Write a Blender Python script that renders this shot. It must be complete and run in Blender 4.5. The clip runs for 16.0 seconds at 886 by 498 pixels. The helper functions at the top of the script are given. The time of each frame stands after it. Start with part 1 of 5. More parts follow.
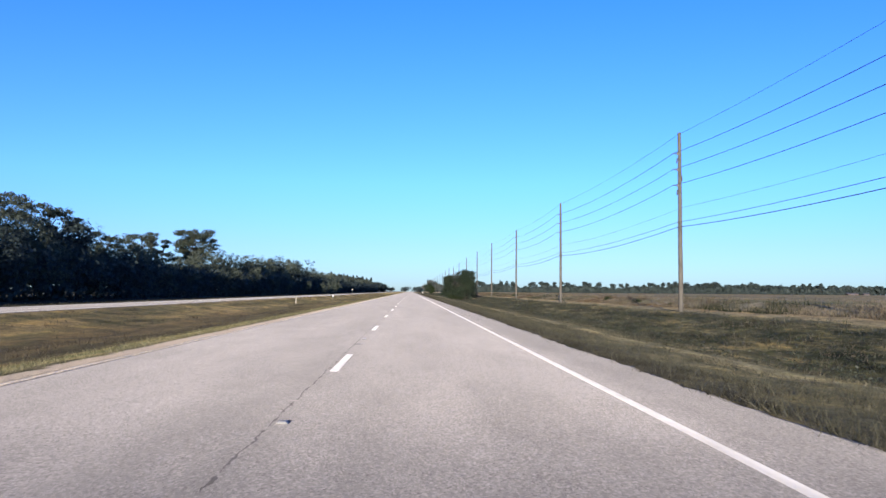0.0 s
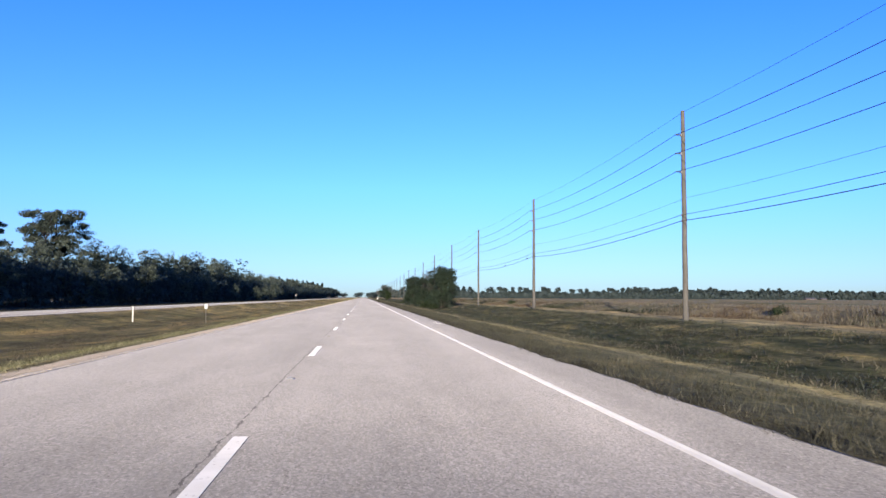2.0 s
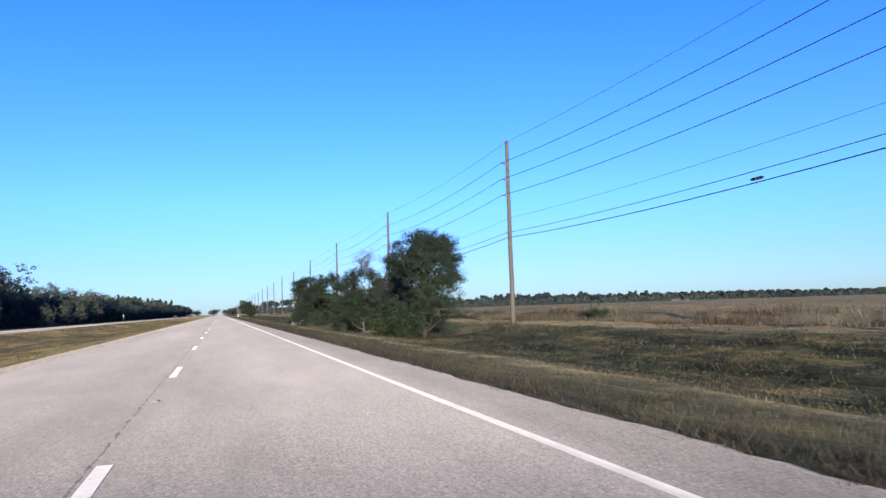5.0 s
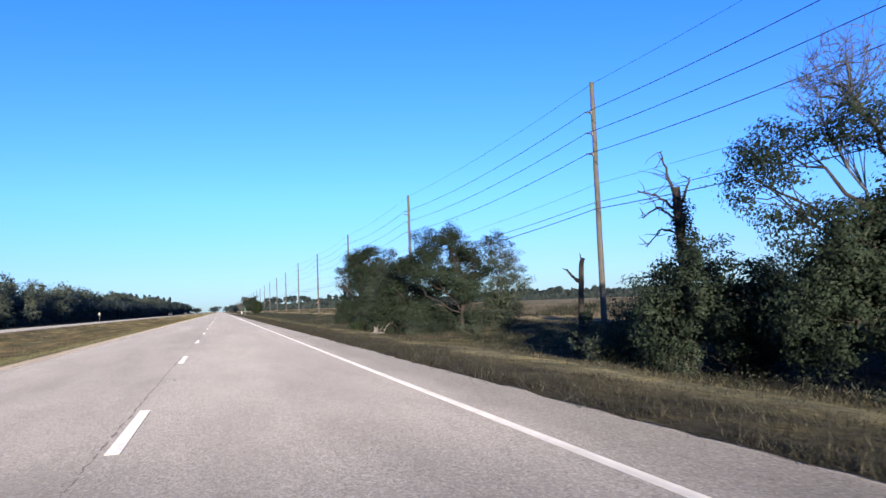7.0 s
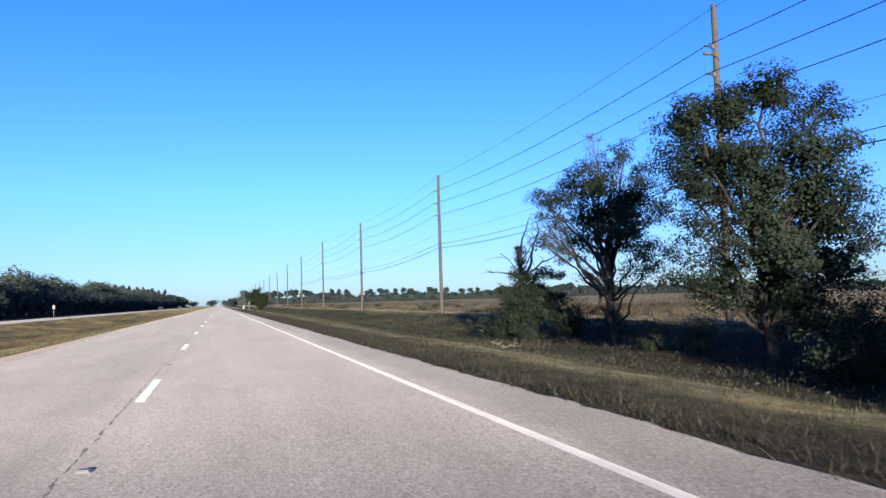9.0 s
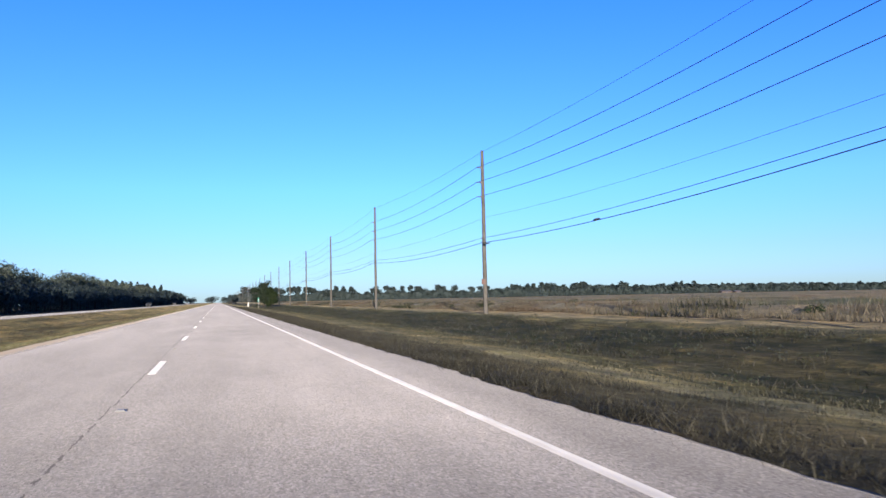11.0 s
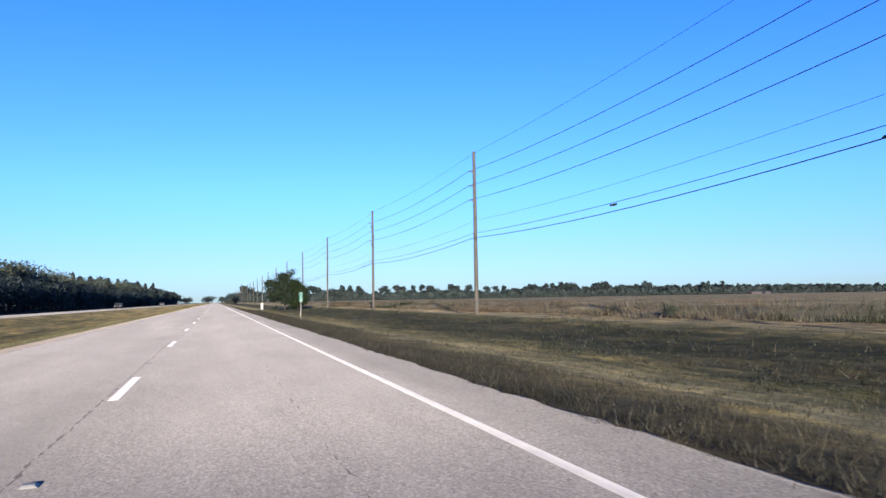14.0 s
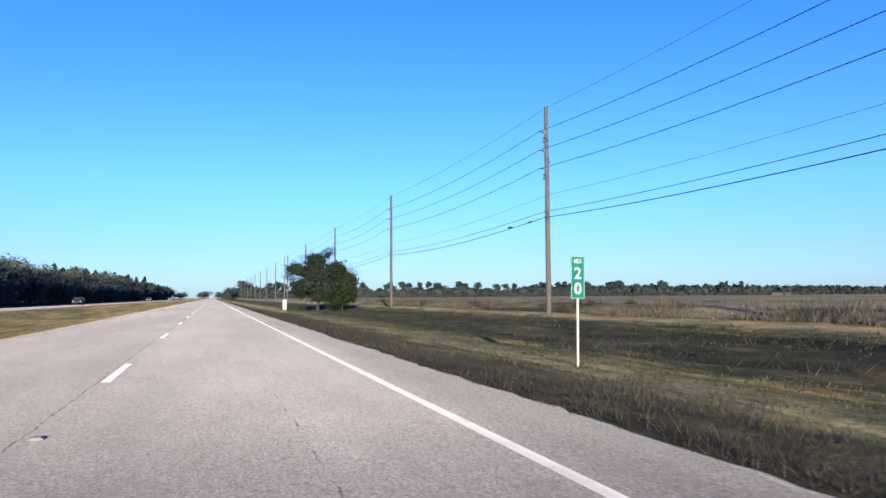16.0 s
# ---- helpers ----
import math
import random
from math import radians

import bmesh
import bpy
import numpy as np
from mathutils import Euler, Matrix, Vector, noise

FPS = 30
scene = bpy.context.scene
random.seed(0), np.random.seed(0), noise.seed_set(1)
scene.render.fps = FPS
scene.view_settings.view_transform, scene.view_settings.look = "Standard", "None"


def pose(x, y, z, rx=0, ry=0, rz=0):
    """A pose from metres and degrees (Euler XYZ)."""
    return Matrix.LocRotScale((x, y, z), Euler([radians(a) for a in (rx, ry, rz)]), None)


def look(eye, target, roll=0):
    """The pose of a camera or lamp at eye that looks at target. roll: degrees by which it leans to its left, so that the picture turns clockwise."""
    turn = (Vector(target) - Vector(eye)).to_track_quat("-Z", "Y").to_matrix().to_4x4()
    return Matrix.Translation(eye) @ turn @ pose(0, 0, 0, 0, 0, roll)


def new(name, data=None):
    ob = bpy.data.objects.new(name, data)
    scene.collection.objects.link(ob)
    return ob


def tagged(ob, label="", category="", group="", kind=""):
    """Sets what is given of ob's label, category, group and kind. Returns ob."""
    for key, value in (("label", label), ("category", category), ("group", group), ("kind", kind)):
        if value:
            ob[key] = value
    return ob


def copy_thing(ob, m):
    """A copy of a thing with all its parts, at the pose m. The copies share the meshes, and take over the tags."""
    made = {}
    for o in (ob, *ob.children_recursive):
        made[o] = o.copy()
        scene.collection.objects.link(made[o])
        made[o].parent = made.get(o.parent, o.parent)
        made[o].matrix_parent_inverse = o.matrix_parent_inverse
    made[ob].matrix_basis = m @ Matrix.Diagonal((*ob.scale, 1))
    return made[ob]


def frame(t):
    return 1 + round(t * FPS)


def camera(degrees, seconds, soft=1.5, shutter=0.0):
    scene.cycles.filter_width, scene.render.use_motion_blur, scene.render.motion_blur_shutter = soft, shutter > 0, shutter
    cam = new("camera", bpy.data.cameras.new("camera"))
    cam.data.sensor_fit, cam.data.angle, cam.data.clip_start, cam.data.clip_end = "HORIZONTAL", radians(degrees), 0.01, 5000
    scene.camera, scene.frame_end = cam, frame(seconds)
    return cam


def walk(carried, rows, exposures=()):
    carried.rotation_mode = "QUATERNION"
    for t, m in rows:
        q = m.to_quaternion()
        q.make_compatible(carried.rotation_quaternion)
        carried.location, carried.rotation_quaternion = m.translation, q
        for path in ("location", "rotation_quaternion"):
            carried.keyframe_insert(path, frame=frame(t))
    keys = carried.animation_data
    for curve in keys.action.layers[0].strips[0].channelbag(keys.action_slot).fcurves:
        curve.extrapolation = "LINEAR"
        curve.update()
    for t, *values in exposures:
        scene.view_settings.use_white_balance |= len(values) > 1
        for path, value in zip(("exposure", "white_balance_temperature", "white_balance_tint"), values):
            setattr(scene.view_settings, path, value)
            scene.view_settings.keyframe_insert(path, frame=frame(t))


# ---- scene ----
cam = camera(60.25, 16.0, shutter=0.028)

# seconds, x, y, z, turn to the left, pitch, lean
PATH = [
    (0.0, 1.148, 3.170, 1.227, -2.426, 3.184, 0.457),
    (0.5, 1.135, 17.408, 1.207, -2.575, 3.233, 0.331),
    (1.0, 1.118, 31.631, 1.206, -2.885, 3.261, 0.194),
    (1.5, 1.091, 45.826, 1.215, -3.873, 3.298, 0.100),
    (2.0, 1.044, 59.975, 1.209, -5.908, 3.633, 0.317),
    (2.5, 1.033, 74.205, 1.206, -8.857, 3.921, -0.007),
    (3.0, 1.027, 88.458, 1.215, -12.011, 4.289, -0.529),
    (3.2, 1.025, 94.052, 1.219, -13.151, 4.373, -0.585),
    (5.3, 0.888, 153.852, 1.194, -16.509, 4.312, -1.888),
    (5.5, 0.888, 159.553, 1.205, -16.404, 4.135, -2.123),
    (6.0, 0.887, 173.852, 1.233, -16.405, 4.053, -2.453),
    (6.5, 0.910, 188.247, 1.207, -16.384, 4.112, -2.365),
    (7.0, 0.937, 202.674, 1.204, -16.348, 4.051, -2.192),
    (7.5, 0.949, 217.067, 1.206, -16.340, 4.066, -1.990),
    (8.0, 0.953, 231.462, 1.217, -16.294, 3.989, -1.838),
    (8.5, 0.964, 245.874, 1.205, -16.392, 3.875, -1.745),
    (9.0, 0.985, 260.301, 1.207, -16.445, 3.762, -1.617),
    (9.5, 1.009, 274.770, 1.210, -16.471, 3.836, -1.212),
    (9.7, 1.020, 280.211, 1.212, -16.495, 3.734, -1.093),
    (11.8, 1.118, 341.655, 1.209, -16.508, 3.643, -1.236),
    (12.0, 1.127, 347.524, 1.206, -16.560, 3.880, -1.289),
    (12.5, 1.150, 362.184, 1.199, -16.420, 3.721, -1.244),
    (13.0, 1.174, 376.958, 1.206, -16.400, 3.729, -1.061),
    (13.5, 1.200, 391.819, 1.205, -16.498, 3.689, -0.972),
    (14.0, 1.230, 406.735, 1.206, -16.623, 3.713, -0.977),
    (14.5, 1.264, 421.684, 1.174, -16.748, 3.629, -1.014),
    (15.0, 1.302, 436.642, 1.206, -16.773, 3.554, -0.957),
    (15.5, 1.344, 451.599, 1.206, -16.833, 3.539, -0.763),
    (16.0, 1.387, 466.553, 1.158, -16.839, 3.563, -0.378),
]
walk(cam, [(t, pose(x, y, z, 90 + pitch, 0, turn) @ pose(0, 0, 0, 0, 0, lean)) for t, x, y, z, turn, pitch, lean in PATH],
     exposures=[(0.0, 1.315), (16.0, 1.315)])

# ---- sky and sun: low sun behind the camera, a little to its left ----
SUN = Vector((-0.19, -1.0, 0.157)).normalized()
world = bpy.data.worlds.new("world")
scene.world = world
world.use_nodes = True
wn, wl = world.node_tree.nodes, world.node_tree.links
sky = wn.new("ShaderNodeTexSky")
sky.sky_type, sky.sun_disc = "NISHITA", False
sky.sun_elevation, sky.sun_rotation = math.asin(SUN.z), math.atan2(SUN.x, SUN.y)
sky.air_density, sky.dust_density, sky.ozone_density = 1.0, 0.2, 2.0
coord, axes, tint, mul = wn.new("ShaderNodeTexCoord"), wn.new("ShaderNodeSeparateXYZ"), wn.new("ShaderNodeValToRGB"), wn.new("ShaderNodeMix")
wl.new(coord.outputs["Generated"], axes.inputs[0])
wl.new(axes.outputs["Z"], tint.inputs[0])
SKY_TINT = [(0.0, (0.232, 0.390, 0.93)), (0.06, (0.230, 0.372, 0.86)), (0.14, (0.218, 0.425, 0.99)), (0.37, (0.124, 0.380, 1.16)), (0.5, (0.088, 0.21, 0.49)), (1.0, (0.07, 0.128, 0.235))]
while len(tint.color_ramp.elements) < len(SKY_TINT):
    tint.color_ramp.elements.new(0.5)
for e, (at, c) in zip(tint.color_ramp.elements, SKY_TINT):
    e.position, e.color = at, (*c, 1)
mul.data_type, mul.blend_type = "RGBA", "MULTIPLY"
mul.inputs["Factor"].default_value = 1.0
wl.new(sky.outputs[0], mul.inputs["A"])
wl.new(tint.outputs[0], mul.inputs["B"])
wl.new(mul.outputs["Result"], wn["Background"].inputs[0])
wn["Background"].inputs[1].default_value = 0.15
lamp = new("sun", bpy.data.lights.new("sun", "SUN"))
lamp.data.energy, lamp.data.angle, lamp.data.color = 5.0, radians(0.5), (1.0, 0.885, 0.76)
lamp.matrix_world = look((0, 0, 0), -SUN)


# ---- materials ----
class Mat:
    """A node material with short helpers; places are in metres."""

    def __init__(self, name, rough=0.9, spec=0.2, metal=0.0, diffuse=0.0, dust=0.0):
        self.m = bpy.data.materials.new(name)
        self.m.use_nodes = True
        self.n, self.l = self.m.node_tree.nodes, self.m.node_tree.links
        self.b = self.n["Principled BSDF"]
        self.b.inputs["Roughness"].default_value = rough
        self.b.inputs["Specular IOR Level"].default_value = spec
        self.b.inputs["Metallic"].default_value = metal
        self.b.inputs["Diffuse Roughness"].default_value = diffuse
        self.b.inputs["Sheen Weight"].default_value = dust
        self.b.inputs["Sheen Roughness"].default_value = 0.35
        self.b.inputs["Sheen Tint"].default_value = (1.0, 0.95, 0.90, 1)
        self.geo = self.n.new("ShaderNodeNewGeometry")
        self.pos = self.geo.outputs["Position"]
        sep = self.n.new("ShaderNodeSeparateXYZ")
        self.l.new(self.pos, sep.inputs[0])
        self.x, self.y, self.z = sep.outputs

    def put(self, socket, v):
        if isinstance(v, (int, float)):
            socket.default_value = v
        elif isinstance(v, tuple):
            socket.default_value = (*v, 1) if len(v) == 3 and socket.type == "RGBA" else v
        else:
            self.l.new(v, socket)

    def math(self, op, a, b=0.0, c=0.0, clamp=False):
        k = self.n.new("ShaderNodeMath")
        k.operation, k.use_clamp = op, clamp
        for s, v in zip(k.inputs, (a, b, c)):
            self.put(s, v)
        return k.outputs[0]

    def scaled(self, sx, sy, sz):
        k = self.n.new("ShaderNodeVectorMath")
        k.operation = "MULTIPLY"
        self.put(k.inputs[0], self.pos)
        k.inputs[1].default_value = (sx, sy, sz)
        return k.outputs[0]

    def grain(self, scale, detail=4.0, rough=0.6, stretch=None):
        k = self.n.new("ShaderNodeTexNoise")
        self.l.new(self.scaled(*stretch) if stretch else self.pos, k.inputs["Vector"])
        k.inputs["Scale"].default_value, k.inputs["Detail"].default_value, k.inputs["Roughness"].default_value = scale, detail, rough
        return k.outputs["Fac"]

    def cells(self, scale):
        k = self.n.new("ShaderNodeTexVoronoi")
        self.l.new(self.pos, k.inputs["Vector"])
        k.inputs["Scale"].default_value = scale
        return k.outputs["Color"]

    def ramp(self, fac, stops, hard=False):
        k = self.n.new("ShaderNodeValToRGB")
        r = k.color_ramp
        r.interpolation = "CONSTANT" if hard else "LINEAR"
        while len(r.elements) < len(stops):
            r.elements.new(0.5)
        for e, (at, c) in zip(r.elements, stops):
            e.position, e.color = at, ((c, c, c, 1) if isinstance(c, (int, float)) else (*c, 1))
        self.put(k.inputs[0], fac)
        return k.outputs[0]

    def span(self, v, lo, hi, a=0.0, b=1.0):
        k = self.n.new("ShaderNodeMapRange")
        for s, w in zip(k.inputs, (v, lo, hi, a, b)):
            self.put(s, w)
        return k.outputs[0]

    def mix(self, fac, a, b, kind="MIX"):
        k = self.n.new("ShaderNodeMix")
        k.data_type, k.blend_type = "RGBA", kind
        self.put(k.inputs["Factor"], fac)
        self.put(k.inputs["A"], a)
        self.put(k.inputs["B"], b)
        return k.outputs["Result"]

    def bump(self, h, strength=0.4, dist=0.01):
        k = self.n.new("ShaderNodeBump")
        k.inputs["Strength"].default_value, k.inputs["Distance"].default_value = strength, dist
        self.l.new(h, k.inputs["Height"])
        self.l.new(k.outputs[0], self.b.inputs["Normal"])

    def done(self, colour):
        self.put(self.b.inputs["Base Color"], colour)
        return self.m


def asphalt(name, base, cracks=True):
    a = Mat(name, 0.9, 0.1, diffuse=1.0, dust=0.018)
    tone = a.ramp(a.grain(0.35, 5, 0.6, (1.0, 0.10, 1.0)), [(0.3, 0.80), (0.7, 1.14)])
    stain = a.ramp(a.grain(0.9, 4, 0.65, (1.2, 0.35, 1.0)), [(0.35, 0.90), (0.6, 1.04)])
    stones = a.ramp(a.grain(30.0, 4, 0.85), [(0.30, 0.25), (0.5, 1.0), (0.70, 1.75)])
    grit = a.ramp(a.cells(62.0), [(0.0, 0.25), (0.25, 0.78), (0.6, 1.08), (1.0, 1.9)])
    col = a.mix(1.0, base, tone, "MULTIPLY")
    col = a.mix(1.0, col, stain, "MULTIPLY")
    col = a.mix(0.22, col, stones, "MULTIPLY")
    # less worn shoulder, darkened further to paint in its dim light up close
    shoulder = a.span(a.math("ADD", a.x, a.math("MULTIPLY", a.grain(0.8, 3, 0.6), 0.4)), 3.85, 4.35, 1.0, 0.76)
    col = a.mix(1.0, col, a.ramp(shoulder, [(0.0, 0.0), (1.0, 1.0)]), "MULTIPLY")
    col = a.mix(0.8, col, grit, "MULTIPLY")
    # wheel tracks, a shade darker than the strip between them
    for centre in (-2.75, -0.95, 0.95, 2.75):
        near = a.math("ABSOLUTE", a.math("SUBTRACT", a.x, centre))
        track = a.math("MULTIPLY", a.span(near, 0.0, 0.55, 1.0, 0.0), a.span(a.grain(0.5, 3, 0.6, (1, 0.08, 1)), 0.3, 0.7, 0.05, 0.26))
        col = a.mix(track, col, (0.128, 0.120, 0.114))
    smudge = a.math("MULTIPLY", a.span(a.math("ABSOLUTE", a.math("ADD", a.x, 0.45)), 0.1, 0.8, 1.0, 0.0), a.span(a.grain(0.4, 4, 0.65, (1.5, 0.3, 1)), 0.42, 0.66, 0.0, 0.62))
    col = a.mix(smudge, col, (0.108, 0.102, 0.098))
    if cracks:
        wob = a.math("MULTIPLY_ADD", a.grain(1.3, 4, 0.7, (0, 1, 0)), 0.16, -0.20)
        lane = a.math("ABSOLUTE", a.math("SUBTRACT", a.x, wob))
        wide = a.math("MULTIPLY", a.span(a.grain(3.0, 3, 0.7, (0, 1, 0)), 0.42, 0.72, 0.0, 0.030), a.span(a.grain(0.07, 2, 0.5, (0, 1, 0)), 0.30, 0.42, 0.0, 1.0))
        line = a.math("LESS_THAN", lane, wide)
        wob2 = a.math("MULTIPLY_ADD", a.grain(0.9, 4, 0.7, (0, 1, 0)), 0.22, 2.02)
        lane2 = a.math("ABSOLUTE", a.math("SUBTRACT", a.x, wob2))
        reach = a.math("MULTIPLY", a.span(a.y, 330.0, 350.0), a.span(a.y, 500.0, 470.0))
        wide2 = a.math("MULTIPLY", a.span(a.grain(2.0, 3, 0.7, (0, 1, 0)), 0.48, 0.78, 0.0, 0.022), reach)
        line = a.math("MAXIMUM", line, a.math("LESS_THAN", lane2, wide2))
        col = a.mix(a.math("MULTIPLY", line, 0.85), col, (0.045, 0.042, 0.041))
    a.bump(a.grain(45.0, 4, 0.8), 0.35, 0.005)
    return a.done(col)


def paint(name, colour, wear):
    a = Mat(name, 0.7, 0.3, diffuse=0.6)
    gone = a.ramp(a.grain(14.0, 5, 0.75), [(wear, 0.0), (wear + 0.08, 1.0)])
    soil = a.ramp(a.grain(2.0, 4, 0.6), [(0.3, 0.78), (0.7, 1.0)])
    a.bump(a.grain(60.0, 3, 0.7), 0.4, 0.004)
    return a.done(a.mix(gone, (0.188, 0.176, 0.165), a.mix(1.0, colour, soil, "MULTIPLY")))


def ground_material():
    a = Mat("ground", 1.0, 0.05, diffuse=0.8)
    wander = a.math("MULTIPLY_ADD", a.grain(0.22, 4, 0.6, (1, 0.35, 1)), 2.0, -1.0)
    fine = a.math("MULTIPLY_ADD", a.grain(1.6, 3, 0.7), 0.8, -0.4)
    across = a.math("ADD", a.x, a.math("ADD", wander, fine))
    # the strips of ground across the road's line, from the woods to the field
    # the first three strips are painted dark for shade below the woods
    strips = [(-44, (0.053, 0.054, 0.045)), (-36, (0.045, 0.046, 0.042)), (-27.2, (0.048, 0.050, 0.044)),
              (-20.5, (0.252, 0.210, 0.124)), (-16, (0.238, 0.198, 0.116)), (-12, (0.192, 0.162, 0.098)), (-8.8, (0.242, 0.208, 0.120)),
              (-7.6, (0.350, 0.326, 0.168)), (-5.6, (0.395, 0.355, 0.190)), (-5.2, (0.150, 0.128, 0.075)), (-4.5, (0.150, 0.132, 0.083)), (4.9, (0.100, 0.093, 0.066)),
              (5.8, (0.128, 0.122, 0.080)), (6.9, (0.190, 0.180, 0.112)), (8.3, (0.262, 0.244, 0.156)), (9.3, (0.290, 0.268, 0.176)), (10.2, (0.215, 0.200, 0.132)),
              (11.2, (0.132, 0.128, 0.084)), (12.6, (0.112, 0.110, 0.073)), (15.5, (0.092, 0.092, 0.062)), (20.0, (0.086, 0.087, 0.058)), (21.8, (0.135, 0.130, 0.086)),
              (23.0, (0.270, 0.242, 0.168)), (28.0, (0.225, 0.168, 0.108)), (70, (0.225, 0.170, 0.108))]
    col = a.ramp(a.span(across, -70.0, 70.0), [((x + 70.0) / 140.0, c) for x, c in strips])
    patch = a.ramp(a.grain(0.35, 5, 0.65), [(0.32, (0.50, 0.56, 0.50)), (0.5, (1.0, 1.0, 1.0)), (0.68, (1.5, 1.36, 1.05))])
    clods = a.ramp(a.grain(6.0, 5, 0.8), [(0.3, 0.40), (0.7, 1.6)])
    streaks = a.ramp(a.grain(1.1, 5, 0.7, (1.0, 0.45, 1.0)), [(0.34, (0.55, 0.58, 0.6)), (0.5, (1.0, 1.0, 1.0)), (0.66, (1.45, 1.4, 1.2))])
    col = a.mix(0.9, col, patch, "MULTIPLY")
    col = a.mix(0.8, col, streaks, "MULTIPLY")
    col = a.mix(0.9, col, clods, "MULTIPLY")
    # black soil, dry stalks and green growth in long uneven streaks down in the swale
    rows = a.ramp(a.math("ADD", a.math("MULTIPLY", a.grain(0.55, 5, 0.72, (1.0, 0.30, 1.0)), 0.72), a.math("MULTIPLY", a.grain(2.6, 4, 0.75, (1.0, 0.5, 1.0)), 0.28)), [(0.38, (0.22, 0.24, 0.22)), (0.46, (0.62, 0.70, 0.58)), (0.52, (1.05, 1.05, 0.95)), (0.58, (2.0, 1.75, 1.45)), (0.66, (2.7, 2.3, 1.9))])
    low_lying = a.math("MULTIPLY", a.math("MULTIPLY", a.span(across, 9.6, 11.6), a.span(across, 22.0, 20.5)), 0.9)
    col = a.mix(low_lying, col, a.mix(1.0, col, rows, "MULTIPLY"))
    # the median's hollow is streaked in the same way, along the road
    belts = a.ramp(a.grain(0.42, 5, 0.7, (1.0, 0.10, 1.0)), [(0.38, (0.45, 0.48, 0.42)), (0.48, (0.85, 0.92, 0.80)), (0.54, (1.15, 1.12, 1.0)), (0.62, (1.55, 1.42, 1.2))])
    median = a.math("MULTIPLY", a.math("MULTIPLY", a.span(across, -20.5, -19.0), a.span(across, -5.4, -7.6)), 0.9)
    col = a.mix(median, col, a.mix(1.0, col, belts, "MULTIPLY"))
    # long streaks left by the mower's wheels
    mown = a.ramp(a.grain(1.4, 3, 0.6, (1.0, 0.012, 0.2)), [(0.36, (0.62, 0.66, 0.64)), (0.5, (1.0, 1.0, 1.0)), (0.62, (1.30, 1.22, 1.05))])
    col = a.mix(a.span(across, 6.5, 8.0, 0.0, 0.85), col, mown, "MULTIPLY")
    # bare dark soil in the first stretch of the median's hollow
    bare = a.math("MULTIPLY", a.math("MULTIPLY", a.span(across, -15.5, -13.0), a.span(across, -7.6, -9.0)), a.span(a.y, 150.0, 60.0))
    col = a.mix(a.math("MULTIPLY", bare, 0.6), col, (0.080, 0.068, 0.046))
    # darker peaty soil in the last stretch of the ditch
    peat = a.math("MULTIPLY", a.math("MULTIPLY", a.span(across, 12.2, 14.0), a.span(across, 20.8, 20.0)), a.span(a.y, 300.0, 345.0))
    col = a.mix(a.math("MULTIPLY", peat, a.math("MULTIPLY_ADD", a.grain(0.5, 4, 0.7, (1.0, 0.25, 1.0)), 0.9, 0.12)), col, (0.031, 0.033, 0.025))
    # the grass beside the pavement grows denser and darker farther on
    rank = a.math("MULTIPLY", a.math("MULTIPLY", a.span(across, 4.5, 4.9), a.span(across, 8.4, 7.2)), a.span(a.math("ADD", a.y, a.math("MULTIPLY", wander, 25.0)), 140.0, 215.0))
    col = a.mix(rank, col, a.mix(1.0, col, (0.66, 0.64, 0.66), "MULTIPLY"))
    # dark leaf litter under the thickets, deepened to paint in their shade
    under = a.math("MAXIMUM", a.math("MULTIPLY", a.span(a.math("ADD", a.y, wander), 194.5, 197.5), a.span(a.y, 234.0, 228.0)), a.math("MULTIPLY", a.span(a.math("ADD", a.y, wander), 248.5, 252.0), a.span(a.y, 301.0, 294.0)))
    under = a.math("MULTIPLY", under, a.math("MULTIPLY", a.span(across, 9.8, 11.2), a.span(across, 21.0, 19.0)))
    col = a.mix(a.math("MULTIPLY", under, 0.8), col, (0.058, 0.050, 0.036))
    # bare sand along the left edge of the pavement
    sand = a.math("MULTIPLY", a.span(a.math("ADD", a.x, fine), -4.78, -4.58), a.math("LESS_THAN", a.x, 0.0))
    col = a.mix(1.0, a.mix(sand, col, (0.78, 0.66, 0.51)), (0.48, 0.48, 0.48), "MULTIPLY")
    lumps = a.math("ADD", a.math("MULTIPLY", a.grain(3.2, 4, 0.7), 0.6), a.math("MULTIPLY", a.grain(12.0, 4, 0.75), 0.4))
    a.bump(lumps, 0.9, 0.12)
    return a.done(col)


def leaf_material(name, dark, light, hue=None):
    a = Mat(name, 0.65, 0.15)
    own = a.ramp(a.geo.outputs["Random Per Island"], [(0.0, dark), (0.75, light), (1.0, hue or light)])
    clump = a.ramp(a.grain(0.7, 3, 0.6), [(0.3, 0.7), (0.7, 1.2)])
    col = a.mix(1.0, own, clump, "MULTIPLY")
    # light also comes through the blades
    thin, both = a.n.new("ShaderNodeBsdfTranslucent"), a.n.new("ShaderNodeMixShader")
    both.inputs[0].default_value = 0.42
    a.put(thin.inputs["Color"], col)
    a.l.new(a.b.outputs[0], both.inputs[1])
    a.l.new(thin.outputs[0], both.inputs[2])
    a.l.new(both.outputs[0], a.n["Material Output"].inputs["Surface"])
    return a.done(col)


